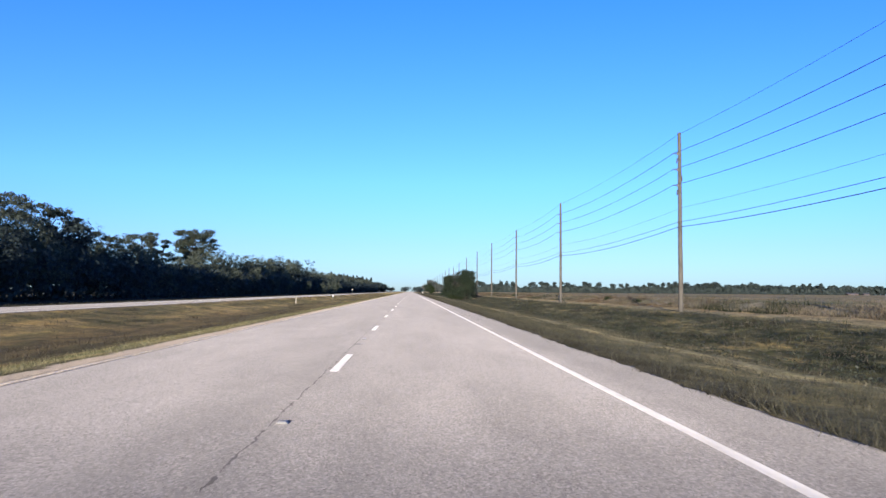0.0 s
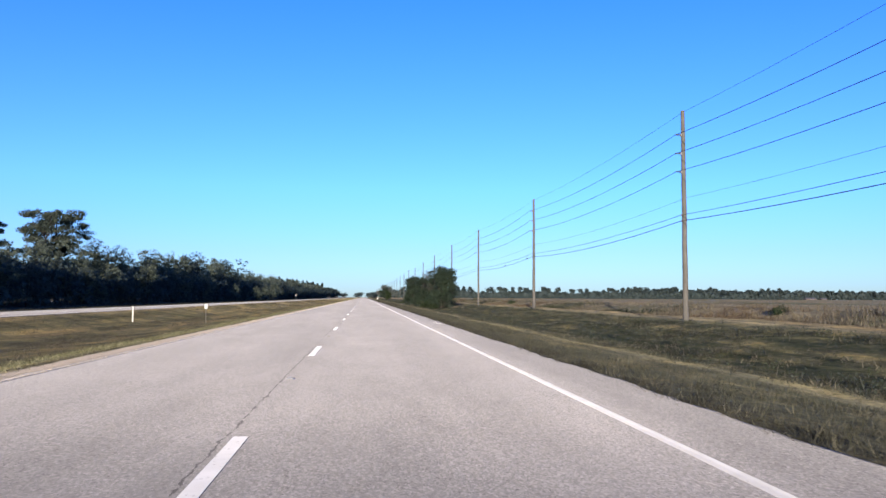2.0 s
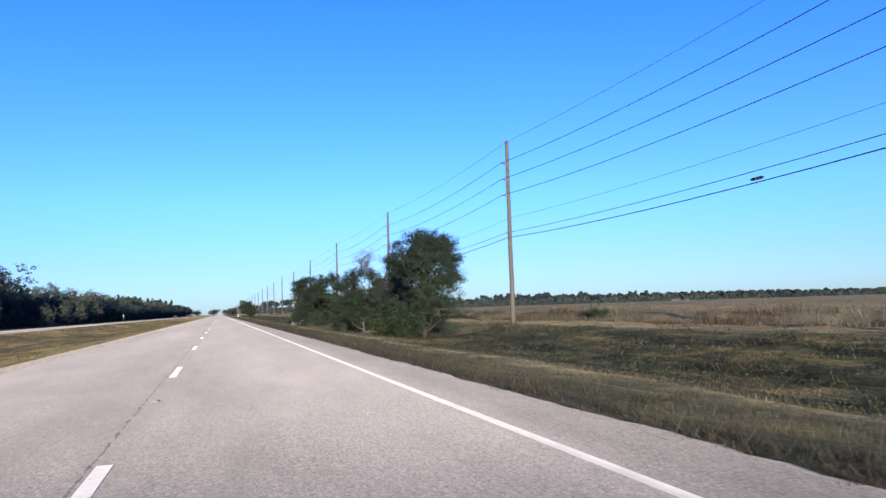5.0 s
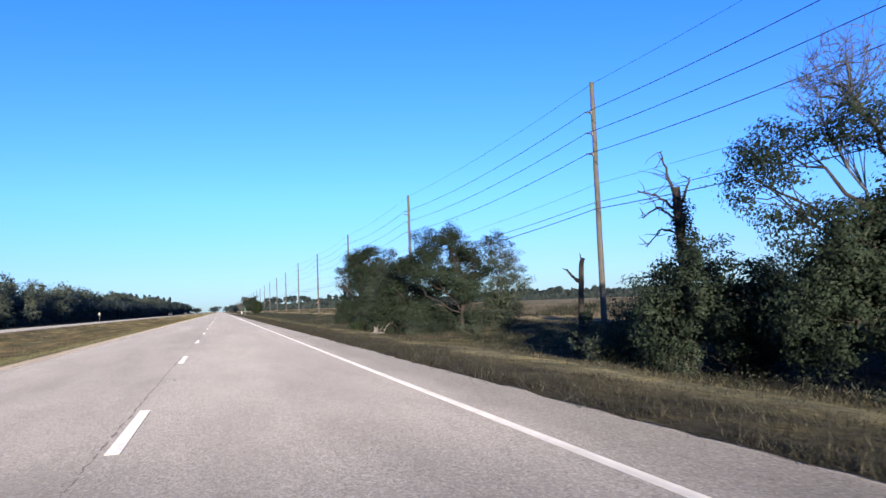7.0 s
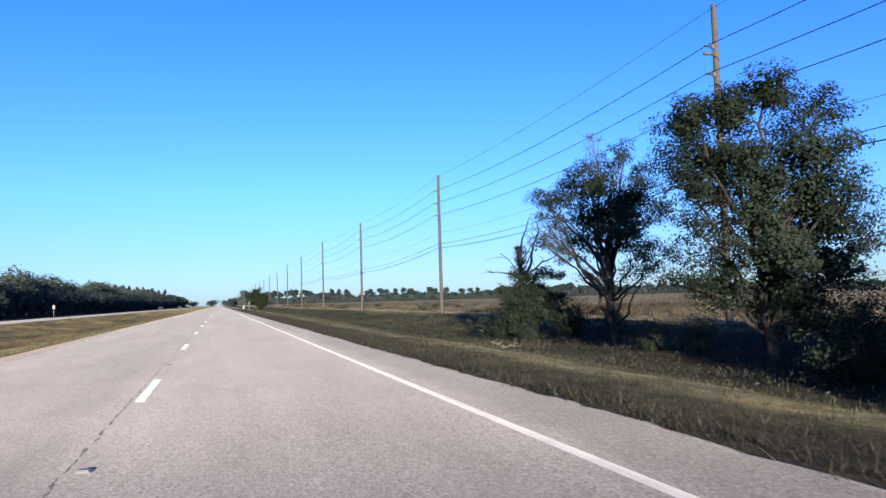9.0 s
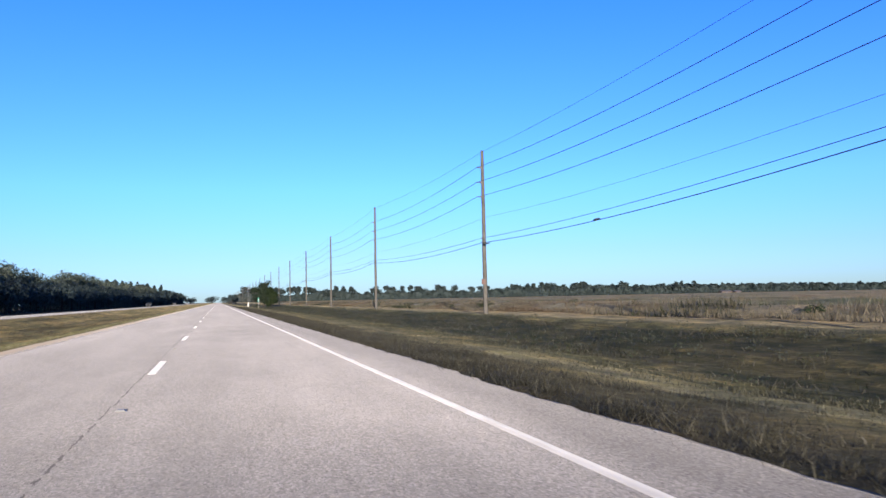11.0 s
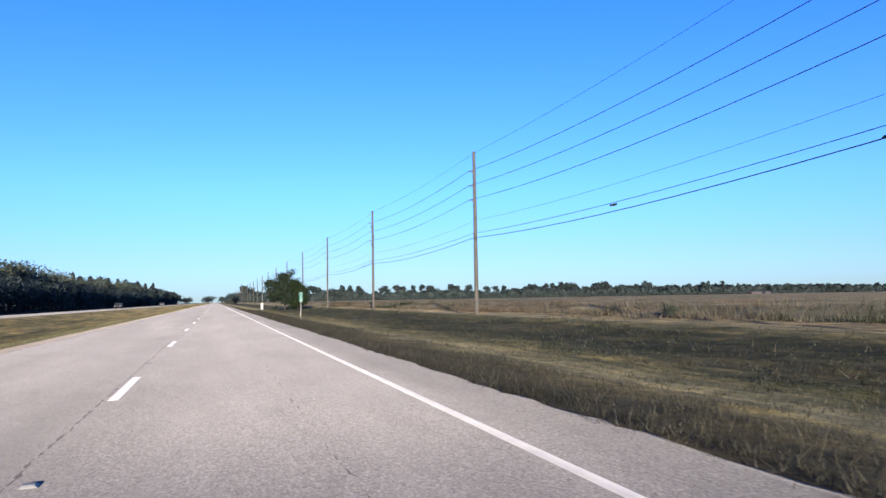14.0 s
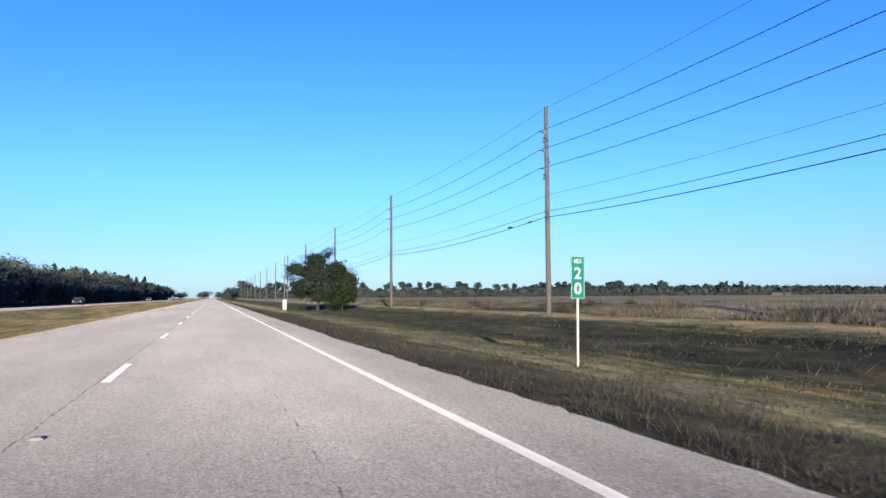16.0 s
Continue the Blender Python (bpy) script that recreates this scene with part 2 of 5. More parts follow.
def bark_material(name, dark, light, stretch=(1, 1, 0.12), scale=22.0):
    a = Mat(name, 0.95, 0.1)
    col = a.ramp(a.grain(scale, 5, 0.7, stretch), [(0.3, dark), (0.7, light)])
    col = a.mix(0.6, col, a.ramp(a.grain(1.3, 3, 0.6), [(0.3, 0.7), (0.7, 1.2)]), "MULTIPLY")
    a.bump(a.grain(scale, 5, 0.7, stretch), 0.6, 0.02)
    return a.done(col)


def plain(name, colour, rough=0.6, spec=0.3, metal=0.0, vary=0.15, scale=3.0):
    a = Mat(name, rough, spec, metal)
    return a.done(a.mix(1.0, colour, a.ramp(a.grain(scale, 4, 0.65), [(0.3, 1.0 - vary), (0.7, 1.0 + vary * 0.4)]), "MULTIPLY"))


ASPHALT = asphalt("asphalt", (0.159, 0.149, 0.143))
ASPHALT_FAR = asphalt("asphalt_opposite", (0.150, 0.141, 0.134), cracks=False)
WHITE_PAINT = paint("white_paint", (0.510, 0.488, 0.458), 0.30)
DASH_PAINT = paint("dash_paint", (0.555, 0.532, 0.503), 0.33)
YELLOW_PAINT = paint("yellow_paint", (0.750, 0.600, 0.375), 0.50)
GROUND = ground_material()
GRASS_VERGE = leaf_material("grass_verge", (0.036, 0.036, 0.022), (0.080, 0.077, 0.048), (0.138, 0.126, 0.084))
GRASS_RANK = leaf_material("grass_rank", (0.025, 0.024, 0.016), (0.056, 0.053, 0.037), (0.145, 0.132, 0.094))
GRASS_TAN = leaf_material("grass_tan", (0.085, 0.072, 0.048), (0.150, 0.128, 0.086), (0.230, 0.198, 0.138))
GRASS_RUST = leaf_material("grass_rust", (0.060, 0.042, 0.025), (0.120, 0.085, 0.048), (0.170, 0.130, 0.080))
GRASS_OLIVE = leaf_material("grass_olive", (0.018, 0.021, 0.011), (0.039, 0.044, 0.021), (0.072, 0.072, 0.039))
GRASS_SWALE = leaf_material("grass_swale", (0.036, 0.035, 0.021), (0.088, 0.083, 0.051), (0.165, 0.150, 0.096))
GRASS_BROWN = leaf_material("grass_brown", (0.032, 0.027, 0.018), (0.077, 0.064, 0.041), (0.138, 0.113, 0.074))
GRASS_MEDIAN = leaf_material("grass_median", (0.085, 0.080, 0.040), (0.180, 0.168, 0.086), (0.290, 0.265, 0.150))
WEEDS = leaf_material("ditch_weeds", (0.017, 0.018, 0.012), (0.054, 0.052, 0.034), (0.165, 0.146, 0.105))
WEEDS_GREY = leaf_material("grey_weeds", (0.020, 0.025, 0.017), (0.046, 0.054, 0.037), (0.092, 0.098, 0.074))
WEEDS_GREEN = leaf_material("green_weeds", (0.018, 0.027, 0.014), (0.044, 0.058, 0.029), (0.092, 0.104, 0.060))
LEAF_OAK = leaf_material("oak_leaves", (0.022, 0.034, 0.021), (0.035, 0.052, 0.031), (0.056, 0.072, 0.046))
LEAF_PALE = leaf_material("pale_leaves", (0.036, 0.050, 0.034), (0.064, 0.082, 0.055), (0.104, 0.118, 0.086))
LEAF_BRIGHT = leaf_material("bright_leaves", (0.015, 0.026, 0.011), (0.030, 0.046, 0.018), (0.054, 0.069, 0.032))
# dark woods colour, lifted towards blue to carry haze over the shade
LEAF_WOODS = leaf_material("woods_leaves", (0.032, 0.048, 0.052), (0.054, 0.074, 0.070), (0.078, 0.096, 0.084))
# lit copy of the woods' leaves, with sunlight put into the colour
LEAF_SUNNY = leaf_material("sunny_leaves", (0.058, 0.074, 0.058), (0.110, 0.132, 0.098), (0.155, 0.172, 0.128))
LEAF_PINE = leaf_material("pine_needles", (0.028, 0.040, 0.030), (0.056, 0.070, 0.050), (0.090, 0.102, 0.074))
# haze of distance is mixed into this pale bluish leaf colour
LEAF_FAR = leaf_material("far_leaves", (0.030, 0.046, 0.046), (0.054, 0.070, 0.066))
BARK = bark_material("bark", (0.020, 0.017, 0.015), (0.058, 0.050, 0.043))
BARK_DEAD = bark_material("dead_wood", (0.051, 0.055, 0.060), (0.126, 0.132, 0.138))
BARK_WHITE = bark_material("bleached_wood", (0.090, 0.083, 0.072), (0.240, 0.217, 0.188))
POLE_WOOD = bark_material("pole_wood", (0.054, 0.051, 0.044), (0.114, 0.106, 0.091), (1, 1, 0.05), 30.0)
STEEL = plain("galvanised_steel", (0.135, 0.138, 0.143), 0.6, 0.3, 0.2)
PORCELAIN = plain("grey_polymer", (0.060, 0.065, 0.075), 0.4, 0.4)
CABLE = plain("black_cable", (0.012, 0.012, 0.013), 0.6, 0.3)
WIRE = plain("bare_conductor", (0.018, 0.018, 0.019), 0.5, 0.4)
POST_WHITE = plain("white_post", (0.390, 0.367, 0.323), 0.7, 0.2)
SIGN_GREEN = plain("sign_green", (0.002, 0.112, 0.078), 0.7, 0.1, 0.0, 0.08)
SIGN_WHITE = plain("sign_white", (0.300, 0.315, 0.300), 0.6, 0.2, 0.0, 0.05)
MARKER = plain("marker_white", (0.255, 0.247, 0.232), 0.6, 0.3)
TAR = plain("tar_patch", (0.090, 0.083, 0.083), 0.8, 0.3, 0.0, 0.5, 20.0)
GLASS_DARK = plain("car_glass", (0.030, 0.033, 0.038), 0.2, 0.3, 0.0, 0.05)
RUBBER = plain("rubber", (0.022, 0.022, 0.022), 0.85, 0.2)
CAR_DARK = plain("car_dark_paint", (0.018, 0.019, 0.022), 0.6, 0.15, 0.0, 0.05)
CAR_SILVER = plain("car_silver_paint", (0.120, 0.120, 0.123), 0.6, 0.15, 0.0, 0.05)
CAR_WHITE = plain("car_white_paint", (0.210, 0.210, 0.210), 0.6, 0.15, 0.0, 0.05)
LENS = plain("lamp_lens", (0.180, 0.180, 0.180), 0.6, 0.2)
ROOF_METAL = plain("barn_roof", (0.090, 0.090, 0.096), 0.5, 0.4, 0.2)
RUSTY = plain("faded_plate", (0.105, 0.066, 0.056), 0.7, 0.2)
BARN_WALL = plain("barn_wall", (0.075, 0.057, 0.048), 0.8, 0.2)
def field_material():
    a = Mat("field", 1.0, 0.05)
    col = a.ramp(a.grain(0.25, 5, 0.65, (1.0, 0.6, 1.0)), [(0.3, (0.190, 0.162, 0.098)), (0.5, (0.300, 0.255, 0.158)), (0.7, (0.420, 0.360, 0.235))])
    col = a.mix(0.8, col, a.ramp(a.grain(3.0, 5, 0.75, (1.0, 1.0, 0.3)), [(0.3, 0.6), (0.7, 1.35)]), "MULTIPLY")
    patch = a.ramp(a.grain(0.030, 5, 0.7, (1.0, 0.6, 1.0)), [(0.36, (0.46, 0.58, 0.42)), (0.47, (0.85, 0.86, 0.78)), (0.54, (1.15, 1.05, 0.90)), (0.64, (0.85, 0.66, 0.50))])
    col = a.mix(0.9, col, patch, "MULTIPLY")
    a.bump(a.grain(3.0, 5, 0.75), 0.6, 0.15)
    return a.done(col)


FIELD = field_material()
GRAVEL = plain("pale_gravel", (0.675, 0.630, 0.570), 0.9, 0.1, 0.0, 0.6, 25.0)


# ---- mesh helpers ----


def mesh_of(name, verts, faces, material, smooth=False):
    """A mesh from an array of places and one of faces with equal corner counts."""
    verts, faces = np.asarray(verts, np.float32), np.asarray(faces, np.int32)
    me = bpy.data.meshes.new(name)
    me.vertices.add(len(verts))
    me.vertices.foreach_set("co", verts.ravel())
    me.loops.add(faces.size)
    me.loops.foreach_set("vertex_index", faces.ravel())
    me.polygons.add(len(faces))
    me.polygons.foreach_set("loop_start", np.arange(0, faces.size, faces.shape[1], dtype=np.int32))
    if smooth:
        me.polygons.foreach_set("use_smooth", np.ones(len(faces), bool))
    me.update(calc_edges=True)
    me.materials.append(material)
    return me


def thing(name, at, label, category, group="", kind=""):
    ob = new(name)
    ob.location = at
    ob.empty_display_size = 0.2
    return tagged(ob, label, category, group, kind)


def part(name, bm, material, parent, label=""):
    """Links a bmesh as one mesh object under a thing or a part."""
    me = bpy.data.meshes.new(name)
    bm.to_mesh(me)
    bm.free()
    me.materials.append(material)
    ob = new(name, me)
    ob.parent = parent
    return tagged(ob, label)


def part_me(name, me, parent, label=""):
    ob = new(name, me)
    ob.parent = parent
    return tagged(ob, label)


def box_bm(x0, x1, y0, y1, z0, z1, bevel=0.0):
    bm = bmesh.new()
    bmesh.ops.create_cube(bm, size=1)
    for v in bm.verts:
        v.co = (x0 + (v.co.x + 0.5) * (x1 - x0), y0 + (v.co.y + 0.5) * (y1 - y0), z0 + (v.co.z + 0.5) * (z1 - z0))
    if bevel:
        bmesh.ops.bevel(bm, geom=bm.edges[:], offset=bevel, segments=2, affect="EDGES")
    return bm


def rod_bm(a, b, r0, r1, sides=10):
    """A tapered rod from a to b."""
    bm = bmesh.new()
    a, b = Vector(a), Vector(b)
    bmesh.ops.create_cone(bm, cap_ends=True, segments=sides, radius1=r0, radius2=r1, depth=(b - a).length)
    turn = (b - a).to_track_quat("Z", "Y").to_matrix().to_4x4()
    bmesh.ops.transform(bm, matrix=Matrix.Translation((a + b) / 2) @ turn, verts=bm.verts)
    for f in bm.faces:
        f.smooth = len(f.verts) == 4
    return bm


def join_bm(*bms):
    out = bmesh.new()
    for bm in bms:
        me = bpy.data.meshes.new("tmp")
        bm.to_mesh(me)
        bm.free()
        out.from_mesh(me)
        bpy.data.meshes.remove(me)
    return out


def tube(path, radii, sides=6):
    """Places and quads of a round limb along a path."""
    path, radii = np.asarray(path, float), np.asarray(radii, float)
    way = np.gradient(path, axis=0)
    way /= np.linalg.norm(way, axis=1, keepdims=True) + 1e-9
    side = np.cross(way, [0.31, 0.95, 0.05])
    side /= np.linalg.norm(side, axis=1, keepdims=True) + 1e-9
    up = np.cross(side, way)
    a = np.linspace(0, 2 * np.pi, sides, endpoint=False)
    ring = path[:, None] + radii[:, None, None] * (np.cos(a)[None, :, None] * side[:, None] + np.sin(a)[None, :, None] * up[:, None])
    i, j = np.meshgrid(np.arange(len(path) - 1), np.arange(sides), indexing="ij")
    k = (j + 1) % sides
    faces = np.stack([i * sides + j, i * sides + k, (i + 1) * sides + k, (i + 1) * sides + j], -1).reshape(-1, 4)
    return ring.reshape(-1, 3), faces


def merge(pieces):
    vs, fs, n = [], [], 0
    for v, f in pieces:
        vs.append(v)
        fs.append(f + n)
        n += len(v)
    return np.concatenate(vs), np.concatenate(fs)


def curve_path(a, b, bend, steps, g):
    """A bent way from a to b with small kinks."""
    a, b = np.asarray(a, float), np.asarray(b, float)
    s = np.linspace(0, 1, steps)[:, None]
    size = np.linalg.norm(b - a)
    side = g.normal(size=3)
    mid = (a + b) / 2 + side / np.linalg.norm(side) * size * bend
    way = (1 - s) ** 2 * a + 2 * s * (1 - s) * mid + s**2 * b
    way[1:-1] += g.normal(size=(steps - 2, 3)) * size * 0.025
    return way


def leaves(centres, spread, per, size, g, flat=0.75, heart=None):
    """Leaf quads in clumps round the given centres, facing out of the clump and away from the crown's heart."""
    n = len(centres) * per
    c = np.repeat(centres, per, axis=0)
    sp = np.repeat(np.broadcast_to(np.asarray(spread, float), (len(centres),)), per)
    off = g.normal(size=(n, 3))
    off *= np.minimum(1.0, 1.7 / np.linalg.norm(off, axis=1, keepdims=True)) * [1, 1, flat]
    c = c + off * sp[:, None]
    nor = g.normal(size=(n, 3)) * 0.5 + off * 0.7 + [0, 0, 0.25]
    if heart is not None:
        out = c - np.asarray(heart, float)
        nor += out / (np.linalg.norm(out, axis=1, keepdims=True) + 1e-9) * 1.1
    nor /= np.linalg.norm(nor, axis=1, keepdims=True)
    u = np.cross(nor, g.normal(size=(n, 3)))
    u /= np.linalg.norm(u, axis=1, keepdims=True) + 1e-9
    w = np.cross(nor, u)
    s = (size * g.uniform(0.6, 1.4, n))[:, None]
    v = np.stack([c - u * s, c + w * s * 0.5 + nor * s * 0.12, c + u * s, c - w * s * 0.5 + nor * s * 0.12], 1).reshape(-1, 3)
    return v, np.arange(4 * n).reshape(-1, 4)


def tufts(at, blades, height, width, g, lean=0.35, spread=0.10):
    """Grass blades, one narrow triangle each, in tufts at the given places."""
    n = len(at) * blades
    base = np.repeat(at, blades, axis=0) + np.c_[g.normal(size=(n, 2)) * spread, np.zeros(n)]
    h = np.repeat(np.broadcast_to(np.asarray(height, float), (len(at),)), blades) * g.uniform(0.5, 1.25, n)
    a = g.uniform(0, 2 * np.pi, n)
    side = np.stack([np.cos(a), np.sin(a), 0 * a], -1) * (width * g.uniform(0.6, 1.4, n))[:, None]
    tip = base + np.c_[g.normal(size=(n, 2)) * lean * h[:, None], h]
    base[:, 2] -= 0.03
    return np.stack([base - side, base + side, tip], 1).reshape(-1, 3), np.arange(3 * n).reshape(-1, 3)


# ---- the ground ----
PROFILE_X = [-4000, -120, -60, -42, -33, -27.0, -26.4, -20.3, -19.9, -16, -12.5, -8.5, -6, -4.9, -4.55, -4.12, -3.9, 4.6, 4.92, 6.5, 9, 11, 15, 19, 21.5, 26, 60, 4000]
PROFILE_Z = [-0.5, -0.35, -0.3, -0.3, -0.40, -0.11, -0.3, -0.3, -0.10, -0.72, -0.92, -0.66, -0.26, -0.06, -0.025, -0.010, -0.2, -0.2, -0.025, -0.19, -0.41, -0.53, -0.7, -0.5, -0.2, -0.14, -0.2, -0.5]


def ground_z(x, y):
    x, y = np.asarray(x, float), np.asarray(y, float)
    z = np.interp(x, PROFILE_X, PROFILE_Z)
    rough = np.clip(np.minimum(np.abs(x - 4.9), np.abs(x + 4.9)) / 2, 0, 1) * (((x > 5) | (x < -5)) & ((x < -30) | (x > -19)))
    bumps = 0.05 * np.sin(x * 1.7 + 0.6 * np.sin(y * 0.31)) * np.sin(y * 0.83 + x) + 0.05 * np.sin(y * 0.21 + 1.3) * np.sin(x * 0.43)
    # the swale lies deeper along its first three hundred metres, right behind the mown crest
    deep = np.interp(x, [9.2, 10.4, 12.0, 14.2, 16.5, 19.0], [0.0, 0.14, 0.40, 0.46, 0.22, 0.0]) * np.interp(y, [0, 20, 185, 197, 215, 318, 360], [0.6, 1.0, 1.0, 0.5, 0.8, 1.0, 0.0])
    return z + rough * bumps - deep


def root_z(x, y):
    """Height at which the trees of the thickets stand, on low banks in the swale."""
    return float(np.maximum(ground_z(x, y), np.interp(x, PROFILE_X, PROFILE_Z)))


def sheet(name, xs, ys, height, material, parent=None):
    X, Y = np.meshgrid(xs, ys)
    v = np.stack([X, Y, height(X, Y)], -1).reshape(-1, 3)
    i, j = np.meshgrid(np.arange(len(ys) - 1), np.arange(len(xs) - 1), indexing="ij")
    a = (i * len(xs) + j).ravel()
    f = np.stack([a, a + 1, a + 1 + len(xs), a + len(xs)], -1)
    ob = new(name, mesh_of(name, v, f, material, True))
    ob.parent = parent
    return ob


gx = np.unique(np.r_[-4400, -2000, -900, -400, np.linspace(-200, -60, 8), np.linspace(-60, -5.5, 56), -27.3, -27.0, -26.7, -26.4, -20.3, -20.1, -19.9, -19.6, -5.2, -4.9, -4.65, -4.45, -4.3, -4.15, -4.0, -3.9, 0, 4.6, 4.75, 4.92, np.linspace(5.3, 27, 46), np.linspace(28, 60, 12), 90, 140, 220, 400, 900, 2000, 4400])
gy = np.unique(np.r_[-900, -300, -120, np.linspace(-60, 720, 400), np.linspace(725, 1100, 60), np.linspace(1150, 1800, 14), 2200, 2800, 3600, 4700])
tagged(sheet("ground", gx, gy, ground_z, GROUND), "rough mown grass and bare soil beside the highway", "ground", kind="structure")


# ---- the two carriageways ----
def slab(name, left, right, top, y0, y1, step, material, jag, label):
    """A paved strip with broken edges and real thickness."""
    near = np.arange(y0, 720, step)
    ys = np.r_[near, np.arange(725, y1, 25.0)]
    g = np.random.default_rng(len(name))
    edge_l = left - jag * (g.random(len(ys)) + np.sin(ys * 0.9) * 0.3 + np.sin(ys * 0.23) * 0.2)
    edge_r = right + jag * (g.random(len(ys)) + np.sin(ys * 0.7 + 2) * 0.3 + np.sin(ys * 0.19) * 0.2)
    cols = [np.c_[edge_l - 0.03, ys, 0 * ys - 0.3], np.c_[edge_l, ys, 0 * ys + top - 0.012], np.c_[edge_l + 0.12, ys, 0 * ys + top]]
    cols += [np.c_[0 * ys + left + (right - left) * s, ys, 0 * ys + top] for s in (0.25, 0.5, 0.75)]
    cols += [np.c_[edge_r - 0.12, ys, 0 * ys + top], np.c_[edge_r, ys, 0 * ys + top - 0.012], np.c_[edge_r + 0.03, ys, 0 * ys - 0.3]]
    v = np.stack(cols, 1).reshape(-1, 3)
    k = len(cols)
    i, j = np.meshgrid(np.arange(len(ys) - 1), np.arange(k - 1), indexing="ij")
    a = (i * k + j).ravel()
    ob = new(name, mesh_of(name, v, np.stack([a, a + 1, a + 1 + k, a + k], -1), material))
    return tagged(ob, label, "road", kind="structure")


CYCLE, FIRST = 12.19, 14.92
road = slab("road", -4.10, 4.80, 0.0, -60, 2600, 0.4, ASPHALT, 0.10, "sun-bleached grey asphalt carriageway with worn paint")
road_far = slab("road_opposite", -26.6, -20.1, -0.08, -60, 2600, 2.0, ASPHALT_FAR, 0.06, "grey asphalt of the opposite carriageway")


def stripe(name, x, wide, y0, y1, top, material, parent, step=4.0, wave=0.004):
    ys = np.arange(y0, y1 + step, step)
    sway = np.sin(ys * 0.11) * wave + np.sin(ys * 0.037) * wave
    cols = [np.c_[x - wide / 2 + sway, ys, 0 * ys + top - 0.004], np.c_[x - wide / 2 + 0.006 + sway, ys, 0 * ys + top + 0.004],
            np.c_[x + wide / 2 - 0.006 + sway, ys, 0 * ys + top + 0.004], np.c_[x + wide / 2 + sway, ys, 0 * ys + top - 0.004]]
    v = np.stack(cols, 1).reshape(-1, 3)
    i, j = np.meshgrid(np.arange(len(ys) - 1), np.arange(3), indexing="ij")
    a = (i * 4 + j).ravel()
    ob = new(name, mesh_of(name, v, np.stack([a, a + 1, a + 5, a + 4], -1), material))
    ob.parent = parent
    return ob


tagged(stripe("edge_line", 3.63, 0.125, -50, 1800, 0.0, WHITE_PAINT, road), "white painted edge line")
tagged(stripe("yellow_line", -3.99, 0.13, -50, 1800, 0.0, YELLOW_PAINT, road), "faded yellow painted edge line")
tagged(stripe("edge_line", -20.5, 0.12, -50, 1800, -0.08, WHITE_PAINT, road_far), "white painted edge line")
tagged(stripe("edge_line", -26.15, 0.12, -50, 1800, -0.08, WHITE_PAINT, road_far), "white painted edge line")
dash_bm = box_bm(-0.065, 0.065, 0.0, 3.11, -0.003, 0.004)
dash_me = bpy.data.meshes.new("lane_dash")
dash_bm.to_mesh(dash_me)
dash_bm.free()
dash_me.materials.append(DASH_PAINT)
for k in range(-3, 100):
    d = new("lane_dash", dash_me)
    d.parent, d.location = road, (0.01 * math.sin(k * 2.1), FIRST + CYCLE * k, 0.0)
for k in range(-3, 60):
    d = new("lane_dash", dash_me)
    d.parent, d.location = road_far, (-23.3, 3.0 + CYCLE * k, -0.08)


# ---- raised markers and tar patches in the gaps of the lane line ----
def marker(at):
    ob = thing("road_marker", at, "small white raised reflector glued to the asphalt", "road marker", "road markers")
    bm = bmesh.new()
    bmesh.ops.create_cone(bm, cap_ends=True, segments=4, radius1=0.085, radius2=0.052, depth=0.02)
    bmesh.ops.transform(bm, matrix=Matrix.Translation((0, 0, 0.012)) @ Matrix.Rotation(radians(45), 4, "Z"), verts=bm.verts)
    part("body", bm, MARKER, ob)
    part("lens", box_bm(-0.045, 0.045, -0.058, -0.050, 0.006, 0.018), LENS, ob, "clear reflective lens")
    return ob


first_marker = marker((0.0, FIRST + CYCLE * 0.625, 0.0))
for k in range(-2, 80):
    if k and k % 7 != 3:
        copy_thing(first_marker, pose(random.uniform(-0.05, 0.08), FIRST + CYCLE * (k + 0.625) + random.uniform(-0.3, 0.3), 0.0, 0, 0, random.uniform(-8, 8)))


def tar_patch(x, y, size, material=None, name="tar_patch", label="dark tar patch"):
    bm = bmesh.new()
    ring = [bm.verts.new((size * (1 + 0.25 * random.uniform(-1, 1)) * math.cos(a), size * (0.9 + 0.25 * random.uniform(-1, 1)) * math.sin(a), 0.004)) for a in [i * math.tau / 14 for i in range(14)]]
    low = [bm.verts.new((v.co.x * 1.04, v.co.y * 1.04, -0.003)) for v in ring]
    bm.faces.new(ring)
    for i in range(14):
        bm.faces.new((low[i], low[(i + 1) % 14], ring[(i + 1) % 14], ring[i]))
    p = part(name, bm, material or TAR, road, label)
    p.location = (x, y, 0)


for k in range(-1, 46):
    if k % 3 == 0:
        tar_patch(random.uniform(-0.14, 0.06), FIRST + CYCLE * (k + 0.625) - random.uniform(0.6, 1.9), random.uniform(0.06, 0.10))

for x, y, s in ((4.42, 95.9, 0.10), (4.55, 95.2, 0.16), (4.35, 96.6, 0.08), (4.62, 97.4, 0.12), (4.5, 402.0, 0.2), (4.6, 403.0, 0.14)):
    tar_patch(x, y, s, GRAVEL, "gravel_patch", "pale loose gravel")

# ---- utility poles along the field ----
POLE_Y = [60.80, 107.85, 152.68, 199.03, 242.41, 288.57, 333.2, 377.4, 423.3, 467.95, 512.41, 558.53, 603.99, 649.54]
POLE_Y = [60.24 - 46.0 * 2, 60.24 - 46.0] + POLE_Y + [649.54 + 45.6 * k for k in range(1, 20)]
